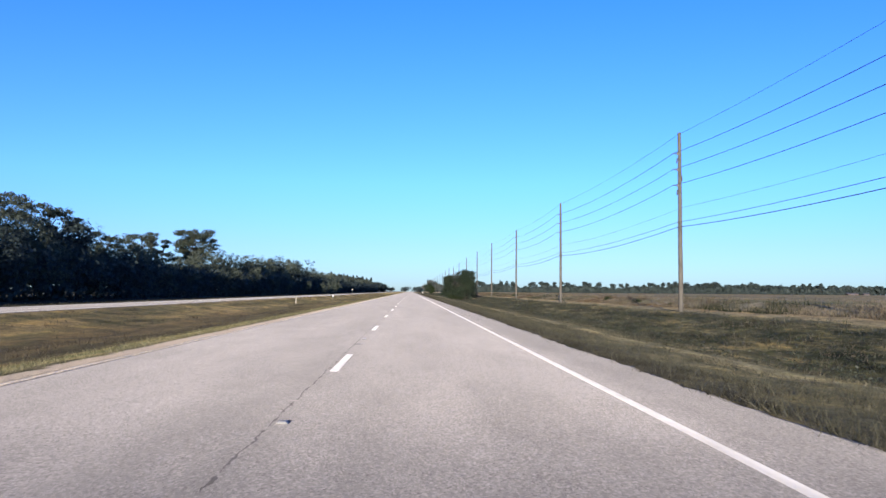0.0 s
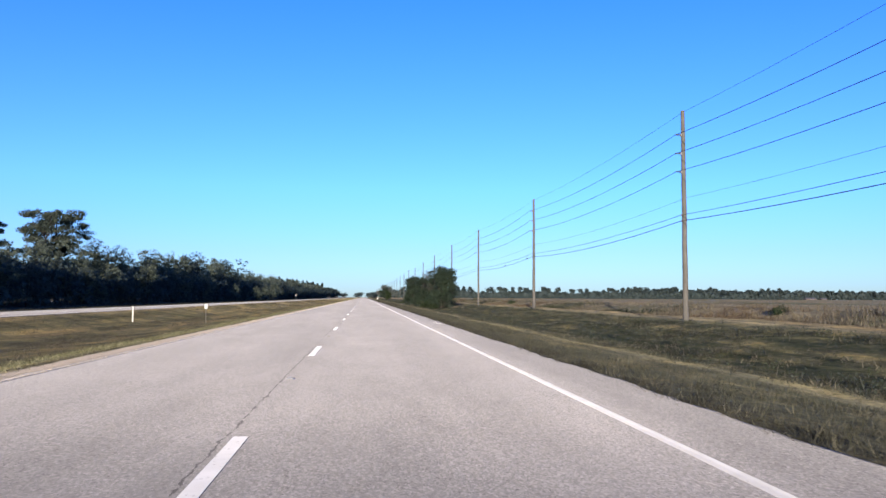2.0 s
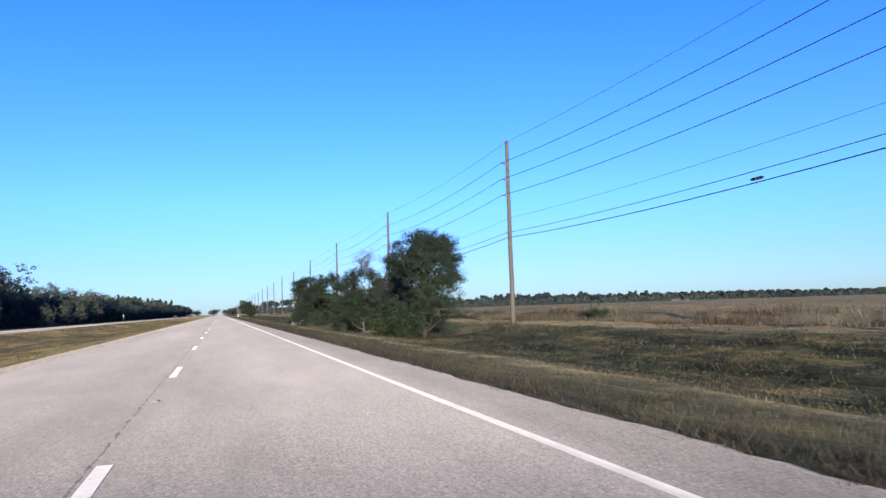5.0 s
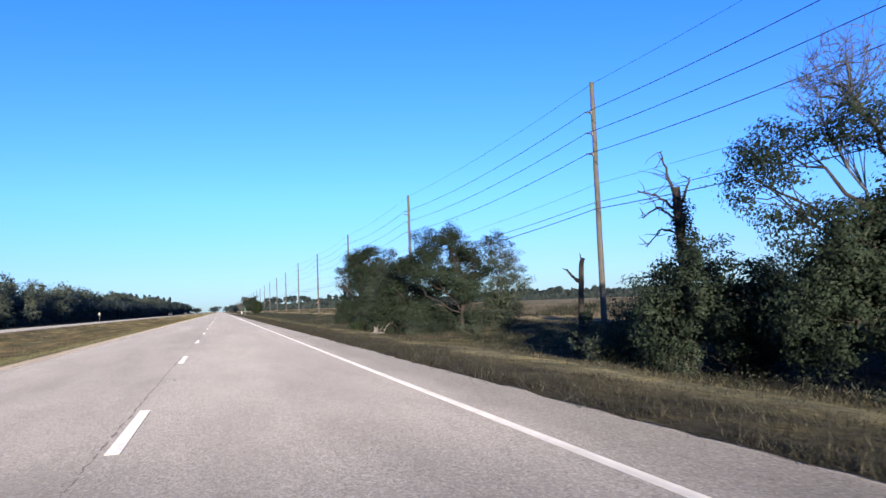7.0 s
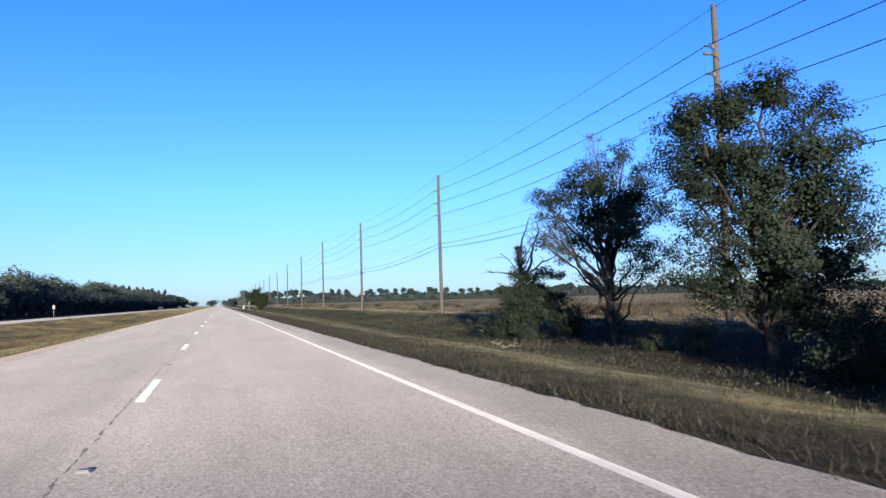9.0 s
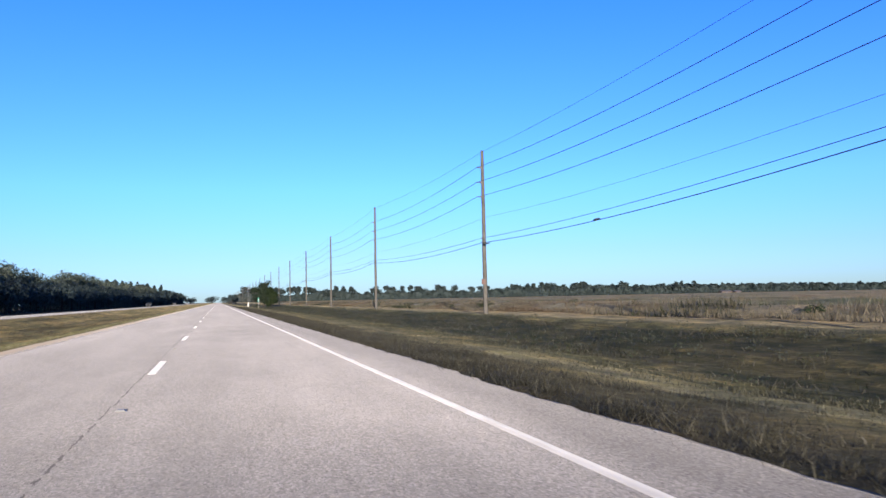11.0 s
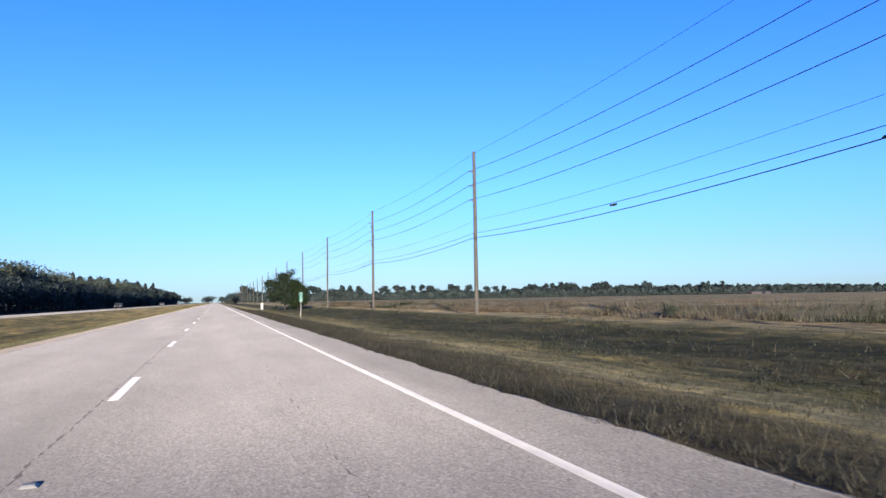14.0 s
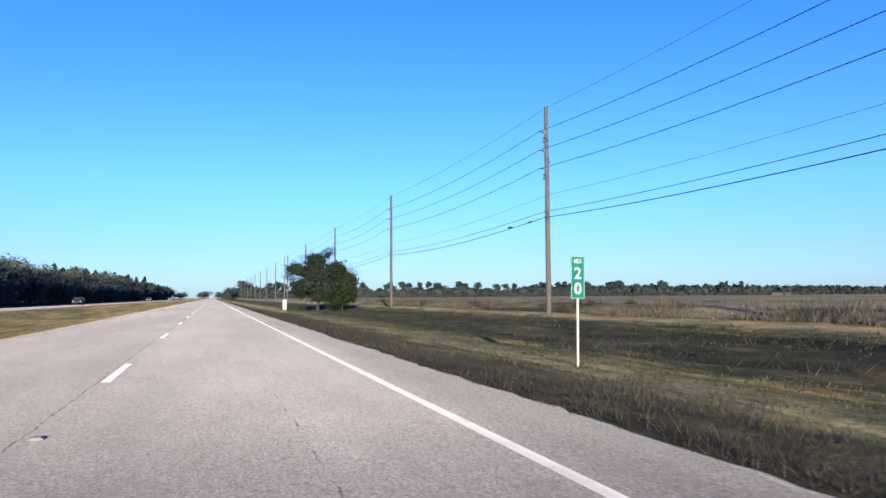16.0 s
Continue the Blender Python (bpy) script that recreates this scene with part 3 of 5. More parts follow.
WIRES = [(0.0, 13.62, 0.011, WIRE, "overhead_ground_wire", "thin bare steel wire along the pole tops", 0.40),
         (-0.52, 11.98, 0.019, WIRE, "power_line", "bare grey power conductor strung between wooden poles", 0.58),
         (-0.52, 10.74, 0.019, WIRE, "power_line", "bare grey power conductor strung between wooden poles", 0.58),
         (-0.52, 9.52, 0.019, WIRE, "power_line", "bare grey power conductor strung between wooden poles", 0.58),
         (0.18, 7.84, 0.009, WIRE, "neutral_wire", "thin bare neutral wire below the power lines", 0.42),
         (-0.20, 6.68, 0.017, CABLE, "telephone_cable", "black telephone cable strung between wooden poles", 0.38),
         (-0.20, 6.30, 0.024, CABLE, "telephone_cable", "thick black telephone cable strung between wooden poles", 0.48)]


CABLE_DROP = {9: 0.6}  # one pole carries the telephone cables lower
POLE_TOP = {2: 13.62, 3: 13.60, 4: 13.45, 5: 13.72, 6: 13.80, 7: 13.88, 8: 13.60, 9: 13.42, 10: 14.15}


def pole_x(y):
    return 21.72 + 0.00145 * y


def utility_pole(y, number):
    x = pole_x(y)
    zb = float(ground_z(x, y))
    ob = thing("utility_pole", (x, y, zb), "tall weathered brown wooden utility pole carrying wires", "utility pole", "utility poles along the road")
    top = POLE_TOP.get(number, 13.70) - zb
    g = np.random.default_rng(100 + number)
    way = np.c_[g.normal(size=9) * 0.008, g.normal(size=9) * 0.008, np.linspace(-0.3, top, 9)]
    v, f = tube(way, np.linspace(0.185, 0.125, 9), 12)
    part_me("shaft", mesh_of("shaft", v, f, POLE_WOOD, True), ob)
    part("cap", rod_bm((0, 0, top - 0.03), (0, 0, top + 0.012), 0.128, 0.11, 12), POLE_WOOD, ob)
    for z in (11.98, 10.74, 9.52):
        h = z - zb
        arm = part("insulator", join_bm(rod_bm((-0.12, 0, h), (-0.52, 0, h + 0.03), 0.026, 0.022, 8),
                                        *[rod_bm((-0.20 - 0.06 * i, 0, h + 0.008), (-0.215 - 0.06 * i, 0, h + 0.008), 0.055, 0.045, 10) for i in range(5)]), PORCELAIN, ob, "grey ribbed post insulator")
        part("bracket", box_bm(-0.19, -0.11, -0.06, 0.06, h - 0.10, h + 0.10, 0.008), STEEL, ob, "galvanised steel bracket")
        part("clamp", box_bm(-0.55, -0.49, -0.09, 0.09, h + 0.0, h + 0.05, 0.008), STEEL, arm)
    part("neutral_clamp", rod_bm((0.1, 0, 7.84 - zb), (0.2, 0, 7.84 - zb), 0.03, 0.03, 8), STEEL, ob)
    for z in (6.68 - CABLE_DROP.get(number, 0.0), 6.30 - CABLE_DROP.get(number, 0.0)):
        part("cable_clamp", box_bm(-0.23, -0.13, -0.06, 0.06, z - zb - 0.05, z - zb + 0.04, 0.006), STEEL, ob, "steel cable clamp")
    if number in (2, 12):
        for z, s in ((11.45, -1), (10.1, 1), (9.0, -1)):
            part("fuse", rod_bm((s * 0.2, 0.05, z - zb - 0.2), (s * 0.17, 0.05, z - zb + 0.2), 0.05, 0.04, 8), PORCELAIN, ob, "grey fuse holder")
    if number == 9:
        part("plate", box_bm(-0.36, -0.02, -0.205, -0.185, 2.25 - zb, 2.70 - zb, 0.006), RUSTY, ob, "small faded red-brown plate")
        part("cable_loop", rod_bm((0.12, -0.05, 5.62 - zb), (0.50, -0.05, 5.70 - zb), 0.05, 0.035, 8), CABLE, ob, "black loop of spare cable")
        part("strap", rod_bm((0, 0, 5.42 - zb), (0, 0, 5.66 - zb), 0.172, 0.170, 12), CABLE, ob, "dark strap round the shaft")
    if number == 7:
        part("crossarm", box_bm(-0.62, 0.12, -0.05, 0.05, 11.6 - zb, 11.7 - zb, 0.006), POLE_WOOD, ob, "short wooden crossarm")
    return ob


for i, y in enumerate(POLE_Y):
    utility_pole(y, i)


def wire(offset, z, r, material, name, label, sag):
    ways = []
    for i, (a, b) in enumerate(zip(POLE_Y[:-1], POLE_Y[1:])):
        s = np.linspace(0, 1, 13)[:-1]
        ys = a + (b - a) * s
        if z > 13:
            ends = [POLE_TOP.get(k, 13.70) - 0.09 for k in (i, i + 1)]
            ways.append(np.c_[pole_x(ys) + offset, ys, (1 - s) * ends[0] + s * ends[1] - sag * 4 * s * (1 - s)])
            continue
        drop = (1 - s) * CABLE_DROP.get(i, 0.0) + s * CABLE_DROP.get(i + 1, 0.0) if z < 7 else 0 * s
        ways.append(np.c_[pole_x(ys) + offset, ys, z - drop - sag * 4 * s * (1 - s)])
    way = np.concatenate(ways)
    v, f = tube(way, np.full(len(way), r), 5)
    ob = new(name, mesh_of(name, v, f, material, True))
    return tagged(ob, label, "wire", "overhead wires")


for w in WIRES:
    wire(*w)
for y, z in ((155.6, 6.24), (171.0, 6.0), (357.3, 5.55), (425.9, 6.22), (444.0, 6.19), (514.9, 6.22), (518.6, 6.18)):
    ob = thing("cable_splice", (pole_x(y) - 0.20, y, z), "black splice case hanging on the telephone cable", "splice case", "splice cases")
    part("case", join_bm(rod_bm((0, -0.26, 0), (0, 0.26, 0), 0.065, 0.065, 10), rod_bm((0, -0.38, 0), (0, -0.26, 0), 0.03, 0.065, 10), rod_bm((0, 0.26, 0), (0, 0.38, 0), 0.065, 0.03, 10)), CABLE, ob)
    part("strap", rod_bm((0, -0.02, -0.0), (0, 0.02, 0.0), 0.082, 0.082, 10), STEEL, ob)

# ---- signs and posts ----
def mile_marker(x, y):
    z = float(ground_z(x, y))
    ob = thing("mile_marker", (x, y, z), "green mile marker sign with white numerals on a thin white post", "road sign")
    ob.rotation_euler = (0, radians(0.6), radians(-3))
    part("post", box_bm(-0.024, 0.024, -0.012, 0.022, -0.3, 2.40, 0.006), POST_WHITE, ob, "thin white post")
    part("panel", box_bm(-0.165, 0.165, -0.020, -0.014, 1.52, 2.47, 0.002), SIGN_GREEN, ob, "green sign panel")
    rim = [box_bm(-0.155, 0.155, -0.024, -0.019, 2.452, 2.462), box_bm(-0.155, 0.155, -0.024, -0.019, 1.528, 1.538), box_bm(-0.157, -0.147, -0.024, -0.019, 1.538, 2.452), box_bm(0.147, 0.157, -0.024, -0.019, 1.538, 2.452)]
    part("border", join_bm(*rim), SIGN_WHITE, ob, "white border")
    for text, size, at, wide in (("MILE", 0.14, 2.31, 0.62), ("2", 0.36, 1.965, 1.0), ("0", 0.36, 1.625, 1.0)):
        c = bpy.data.curves.new("letters", "FONT")
        c.body, c.size, c.align_x, c.extrude, c.offset = text, size, "CENTER", 0.002, 0.008 if size > 0.2 else 0.004
        tmp = bpy.data.objects.new("tmp", c)
        me = bpy.data.meshes.new_from_object(tmp)
        bpy.data.objects.remove(tmp)
        me.transform(Matrix.Diagonal((wide, 1, 1, 1)))
        me.materials.append(SIGN_WHITE)
        word = part_me("numeral" if size > 0.2 else "word", me, ob, "white lettering")
        word.location, word.rotation_euler = (0, -0.024, at), (radians(90), 0, 0)


mile_marker(9.17, 482.0)


def delineator(x, y, tall=1.2):
    z = float(ground_z(x, y))
    ob = thing("delineator_post", (x, y, z), "slim white roadside post standing in the grass", "roadside post", "roadside posts")
    part("post", box_bm(-0.05, 0.05, -0.02, 0.02, -0.2, tall, 0.012), POST_WHITE, ob)
    part("reflector", box_bm(-0.045, 0.045, -0.026, -0.0195, tall - 0.28, tall - 0.08, 0.003), SIGN_WHITE, ob, "pale reflector strip")


delineator(-16.0, 119.0)


def object_marker(x, y):
    z = float(ground_z(x, y))
    ob = thing("object_marker", (x, y, z), "small white marker panel on a thin weathered post", "roadside post", "roadside posts")
    part("post", box_bm(-0.03, 0.03, -0.015, 0.015, -0.2, 1.35, 0.006), POLE_WOOD, ob, "thin brown post")
    part("panel", box_bm(-0.11, 0.11, -0.03, -0.0155, 1.08, 1.42, 0.006), SIGN_WHITE, ob, "white panel")


object_marker(-10.25, 116.7)


def small_sign(x, y, tall):
    z = float(ground_z(x, y))
    ob = thing("roadside_sign", (x, y, z), "small white sign on a post beside the opposite carriageway", "road sign")
    part("post", box_bm(-0.04, 0.04, -0.02, 0.02, -0.2, tall, 0.008), STEEL, ob, "grey steel post")
    part("panel", box_bm(-0.23, 0.23, -0.03, -0.02, tall - 0.75, tall, 0.004), POST_WHITE, ob, "white panel")


small_sign(-31.2, 432.0, 2.5)


def utility_pedestal(x, y):
    z = float(ground_z(x, y))
    ob = thing("utility_pedestal", (x, y, z), "white utility pedestal box standing in the mown grass", "utility box")
    part("cabinet", box_bm(-0.24, 0.24, -0.2, 0.2, 0.25, 1.4, 0.03), POST_WHITE, ob)
    part("lid", box_bm(-0.26, 0.26, -0.22, 0.22, 1.40, 1.46, 0.015), POST_WHITE, ob)
    part("foot", box_bm(-0.22, 0.22, -0.15, 0.15, -0.2, 0.25, 0.02), STEEL, ob, "narrow grey foot")


utility_pedestal(10.2, 565.0)


def service_pole(x, y):
    z = float(ground_z(x, y))
    ob = thing("service_pole", (x, y, z), "thin pale service pole beside a utility pedestal", "pole")
    part("shaft", rod_bm((0, 0, -0.3), (0, 0, 7.0), 0.065, 0.045, 10), STEEL, ob)
    part("crossarm", box_bm(-0.45, 0.45, -0.04, 0.04, 5.9, 6.0, 0.006), STEEL, ob, "short grey crossarm")


service_pole(10.5, 568.5)

# ---- trees ----
def crown_points(H, low, rx, ry, blobs, n, g):
    """Clump centres in a lumpy crown made of several rounded masses."""
    out = []
    for i in range(blobs):
        a = g.uniform(0, 2 * np.pi)
        r = g.uniform(0.22, 0.60) if i else 0.0
        zc = low + (H - low) * ((g.uniform(0.25, 0.78) if i > 2 else g.uniform(0.68, 0.78)) if i else 0.58)
        r *= 0.6 if 0 < i < 3 else 1.0
        size = np.array([rx, ry, (H - low) * 0.55]) * g.uniform(0.36, 0.55) * (1.15 if i == 0 else 1.0)
        mid = np.array([rx * r * np.cos(a), ry * r * np.sin(a), zc])
        d = g.normal(size=(n // blobs, 3))
        d /= np.linalg.norm(d, axis=1, keepdims=True)
        p = mid + d * size * (g.uniform(0.35, 1.0, (len(d), 1)) ** 0.5)
        out.append(p)
    p = np.concatenate(out)
    return p[(p[:, 2] > low * 0.7) & (p[:, 2] < H)]


def tree_meshes(name, seed, H, low, r, trunk, clumps, per, leaf, leaf_mat, blobs=9, spread=0.42):
    """Trunk with its few limbs, and crown, of a tree at the edge of the woods."""
    g = np.random.default_rng(seed)
    pts = crown_points(H, low, r, r, blobs, clumps, g)
    top = np.array([*(g.normal(size=2) * 0.025 * H), H * 0.64])
    way = np.linspace((0, 0, -0.3), top, 9) + g.normal(size=(9, 3)) * [0.05, 0.05, 0.0]
    radii = np.linspace(trunk, trunk * 0.35, 9)
    stem = [tube(way, radii, 5)]
    for q in pts[g.choice(len(pts), 5, replace=False)]:
        s = g.integers(2, 8)
        stem.append(tube(curve_path(way[s], q, 0.16, 4, g), np.linspace(radii[s] * 0.42, 0.010, 4), 4))
    crown = leaves(pts, g.uniform(0.6, 1.3, len(pts)) * spread, per, leaf, g, 0.7, (0, 0, low + (H - low) * 0.4))
    return [("trunk", mesh_of(name + "_trunk", *merge(stem), BARK, True)), ("crown", mesh_of(name + "_crown", *crown, leaf_mat))]


def plant(name, meshes, x, y, label, category="tree", group="", turn=0.0, scale=1.0):
    ob = thing(name, (x, y, float(ground_z(x, y))), label, category, group)
    ob.rotation_euler, ob.scale = (0, 0, turn), (scale,) * 3
    for n, me in meshes:
        part_me(n, me, ob)
    return ob


def boughs(pads, fork, thick, leaf, g, heart=0.5, deep=0.34, tight=0.22, per=80):
    """Trunk, limbs, dead twigs and leaves of a crown made of leafy pads: place across, height, half width, half height, fullness."""
    half = max(abs(p[0]) + p[2] for p in pads)
    way = np.linspace((0, 0, -0.75), (g.normal() * 0.2, g.normal() * 0.15, fork), 9)
    way[1:] += g.normal(size=(8, 3)) * [0.05, 0.05, 0.0]
    radii = np.linspace(thick, thick * 0.5, 9)
    radii[0] *= 1.35
    limbs, dead, centres, inner = [], [], [], []
    for across, z, w, h, *full in pads:
        full = full[0] if full else 1.0
        room = math.sqrt(max(0.05, 1 - (across / half) ** 2)) * half * deep
        mid = np.array([across, g.uniform(-1, 1) * room, z])
        s = int(np.clip(z * g.uniform(0.35, 0.7) / fork * 8, 1, 8))
        path = curve_path(way[s], mid, 0.13, 8, g)
        size = thick * g.uniform(0.25, 0.42)
        limb = [tube(path, np.linspace(size, 0.014, 8), 6)]
        h *= 1.25
        d = g.normal(size=(max(6, int(60 * w * h * (full or 1.4))), 3))
        d /= np.linalg.norm(d, axis=1, keepdims=True)
        tips = mid + d * [w, max(w, 0.7 * h) * 1.5, h] * g.uniform(0.2, 1.0, (len(d), 1)) ** 0.45 * np.where(g.random((len(d), 1)) < 0.14, 1.4, 1.0)
        for q in tips[: 7 if full else 90]:
            limb.append(tube(curve_path(path[g.integers(4, 8)], q, 0.14, 5, g), np.linspace(0.016 if full else 0.014, 0.005, 5), 4))
            if not full:
                for _ in range(6):
                    limb.append(tube(curve_path(q, q + g.normal(size=3) * 0.2 + [0, 0, 0.10], 0.2, 4, g), np.linspace(0.008, 0.004, 4), 3))
        (limbs if full else dead).append(merge(limb))
        if full:
            centres.append(tips)
            if full > 0.75 and w * h > 0.55:
                inner.append(mid + d * [w * 0.6, w * 1.0, h * 0.6] * g.uniform(0.2, 1.0, (len(d), 1)))
    c = np.concatenate(centres)
    c = c[c[:, 2] > 0.08]
    green = [leaves(c, g.uniform(0.65, 1.35, len(c)) * tight, per, leaf, g, 0.62, (0, 0, heart * max(p[1] for p in pads)))]
    if inner:
        green.append(leaves(np.concatenate(inner), tight, 9, leaf * 2.1, g, 0.8))
    return tube(way, radii, 9), limbs, dead, merge(green)


def crown_tree(name, seed, x, y, turn, fork, thick, pads, label, leaf_mat, leaf=0.046, **more):
    """A near broadleaf tree with trunk, single limbs and a crown of leafy pads, standing on the ground."""
    ob = thing(name, (x, y, root_z(x, y)), label, "tree")
    ob.rotation_euler = (0, 0, turn)
    stem, limbs, dead, green = boughs(pads, fork, thick, leaf, np.random.default_rng(seed), **more)
    part_me("trunk", mesh_of("trunk", *stem, BARK, True), ob)
    for m in limbs:
        part_me("limb", mesh_of("limb", *m, BARK, True), ob)
    for m in dead:
        part_me("dead_limb", mesh_of("dead_limb", *m, BARK_DEAD, True), ob, "bleached leafless twigs")
    part_me("crown", mesh_of("crown", *green, leaf_mat), ob)
    return ob


ACROSS = -0.6
crown_tree("oak_tree", 11, 15.2, 199.6, -0.51, 4.6, 0.20,
           [(-0.2, 7.0, 1.0, 0.5), (0.9, 6.5, 1.5, 0.8), (1.7, 6.6, 0.8, 0.6), (2.6, 5.5, 0.55, 0.3, 0.8), (-1.6, 6.2, 0.6, 0.6), (-2.0, 5.4, 0.7, 0.45), (-2.2, 4.8, 0.45, 0.35, 0.8), (-1.4, 5.1, 0.8, 0.45), (-0.7, 5.8, 1.2, 0.8), (0.7, 5.3, 1.5, 0.9), (2.0, 5.4, 0.95, 0.7), (2.4, 4.3, 0.7, 0.7), (1.1, 4.0, 1.3, 0.8), (-0.4, 4.3, 0.9, 0.7), (-0.5, 3.1, 0.9, 0.7), (0.2, 2.6, 1.2, 0.85), (1.5, 2.8, 0.95, 0.6, 0.55), (2.2, 2.8, 0.9, 0.5, 0.5), (-2.1, 1.6, 0.8, 0.8), (-2.0, 0.8, 1.0, 0.7), (-0.6, 0.9, 1.2, 1.1), (0.8, 1.3, 1.05, 0.85, 0.6), (2.3, 1.5, 1.15, 0.8, 0.35)],
           "tall dark green oak with a broad crown reaching the ground", LEAF_OAK)
crown_tree("oak_tree", 12, 15.3, 215.0, -0.49, 3.8, 0.20,
           [(0.8, 6.3, 0.75, 0.65), (1.3, 5.4, 1.35, 0.75), (2.3, 5.0, 0.75, 0.6), (-1.3, 5.3, 0.95, 0.45), (-2.9, 5.1, 0.95, 0.45), (-3.3, 4.2, 0.75, 0.75, 0.5), (-0.4, 4.9, 0.95, 0.45, 0.6), (-0.1, 4.0, 1.15, 0.75), (1.4, 4.0, 1.3, 0.85), (2.5, 3.7, 0.65, 0.9, 0.6), (-0.9, 2.9, 1.15, 0.8), (0.7, 2.5, 1.55, 1.1), (2.0, 2.4, 0.85, 0.9), (-1.6, 1.8, 1.0, 0.85), (-0.2, 1.1, 1.35, 0.9), (1.3, 0.9, 1.1, 0.95), (-2.6, 2.8, 0.7, 0.5), (-1.8, 3.3, 0.8, 0.45), (-2.9, 1.9, 0.6, 0.6), (-2.0, 2.0, 1.0, 0.7), (-2.3, 0.9, 1.1, 0.7), (-3.5, 4.4, 0.7, 0.35, 0.7), (-1.5, 6.7, 1.0, 0.55, 0), (-2.0, 6.1, 0.8, 0.4, 0)],
           "dark green oak with bleached dead branches above its crown", LEAF_OAK)
crown_tree("oak_tree", 22, 13.9, 219.8, -0.39, 1.8, 0.10, [(-2.0, 2.3, 0.6, 0.4, 0.8), (-1.0, 2.6, 0.8, 0.4, 0.8), (-0.6, 1.6, 1.2, 0.8, 0.9), (-2.0, 1.2, 0.75, 0.8), (0.6, 1.8, 0.8, 0.8, 0.8), (0.3, 0.7, 1.1, 0.6)], "smaller dark green oak leaning out of a thicket", LEAF_OAK)
crown_tree("oak_tree", 28, 16.0, 208.0, -0.65, 2.4, 0.10,
           [(-0.8, 3.5, 0.65, 0.5, 0.6), (0.0, 3.7, 0.7, 0.45, 0.7), (0.6, 3.0, 0.85, 0.6), (-0.8, 2.4, 0.9, 0.7, 0.55), (0.3, 2.0, 1.0, 0.7, 0.7), (1.6, 2.2, 1.0, 0.7), (2.2, 3.4, 0.6, 0.45), (2.4, 2.7, 0.65, 0.65), (1.4, 1.0, 1.15, 0.85), (-1.2, 1.0, 0.95, 0.85), (-0.1, 0.6, 1.2, 0.8)],
           "low dark green oak closing the thicket", LEAF_OAK)
crown_tree("oak_tree", 13, 16.6, 252.3, -0.64, 3.0, 0.17,
           [(-1.1, 6.7, 0.7, 0.33), (-0.1, 6.8, 0.55, 0.37), (-1.8, 6.3, 0.8, 0.5), (-0.7, 6.0, 1.15, 0.55), (-2.5, 5.6, 0.75, 0.35), (-1.9, 5.1, 1.15, 0.55), (0.3, 5.9, 0.65, 0.5, 0.7), (-0.5, 5.1, 1.05, 0.55), (1.7, 5.4, 0.85, 0.5, 0.45), (2.3, 6.1, 0.75, 0.4, 0.8), (0.5, 4.9, 0.9, 0.6, 0.8), (1.9, 4.5, 0.9, 0.65, 0.45), (0.8, 3.7, 1.05, 0.65), (-0.5, 3.9, 1.1, 0.65), (-1.9, 3.9, 1.15, 0.65), (-3.3, 4.5, 1.0, 0.65), (-4.5, 4.6, 0.9, 0.5), (-1.9, 3.0, 1.15, 0.5), (-0.5, 2.8, 0.95, 0.65), (0.9, 2.7, 1.2, 0.75)],
           "dark green oak with a wide uneven crown and short trunk", LEAF_OAK)
crown_tree("sparse_tree", 23, 18.7, 251.0, -0.74, 2.6, 0.09, [(-0.6, 5.8, 0.6, 0.4, 0.45), (0.2, 5.2, 0.7, 0.5, 0.6), (1.0, 4.6, 0.7, 0.45, 0.6), (0.3, 4.2, 0.9, 0.5, 0.5), (1.5, 3.7, 0.6, 0.45, 0.6), (0.6, 3.4, 0.9, 0.5, 0.6), (2.0, 2.9, 0.5, 0.35, 0.6), (1.3, 2.5, 0.9, 0.5, 0.6), (0.0, 2.6, 1.0, 0.6, 0.7), (-0.4, 1.7, 1.0, 0.6, 0.8), (0.8, 1.5, 1.0, 0.55, 0.8), (0.4, 0.7, 1.1, 0.6, 0.9), (-1.0, 0.8, 0.9, 0.6, 0.9), (0.5, 4.4, 0.9, 0.8, 0)], "thin grey-green tree with sparse leaves and pale twigs", LEAF_PALE)
crown_tree("oak_tree", 29, 13.9, 258.6, -0.45, 2.6, 0.12, [(-1.4, 3.9, 0.6, 0.35, 0.8), (-0.7, 4.1, 0.6, 0.35, 0.7), (0.0, 4.6, 0.6, 0.4), (0.4, 5.0, 0.5, 0.35, 0.8), (1.3, 4.2, 0.9, 0.5), (-0.2, 3.4, 1.0, 0.6), (-1.2, 2.9, 0.8, 0.6), (1.2, 3.1, 1.0, 0.6, 0.8), (1.9, 2.5, 0.8, 0.6), (-0.2, 2.1, 1.2, 0.7), (-1.5, 1.6, 0.9, 0.8), (1.4, 1.3, 1.2, 0.8), (-0.1, 1.0, 1.3, 0.8)], "dense dark oak sapling in the thicket", LEAF_OAK)
crown_tree("oak_tree", 14, 13.6, 263.2, -0.38, 3.2, 0.11, [(0.1, 5.2, 0.5, 0.25, 0.9), (-0.2, 4.6, 0.7, 0.4, 0.6), (0.6, 4.3, 0.6, 0.4, 0.6), (1.4, 4.3, 0.7, 0.4, 0.7), (-0.7, 3.7, 0.8, 0.45, 0.6), (0.4, 3.4, 0.9, 0.5, 0.6), (1.5, 3.4, 0.9, 0.5, 0.8), (-0.6, 2.6, 0.8, 0.5, 0.7), (0.5, 2.4, 0.9, 0.6, 0.7), (-0.9, 1.5, 0.9, 0.6, 0.9), (0.4, 1.3, 1.1, 0.8)], "grey-green young oak with light showing through its crown", LEAF_PALE)
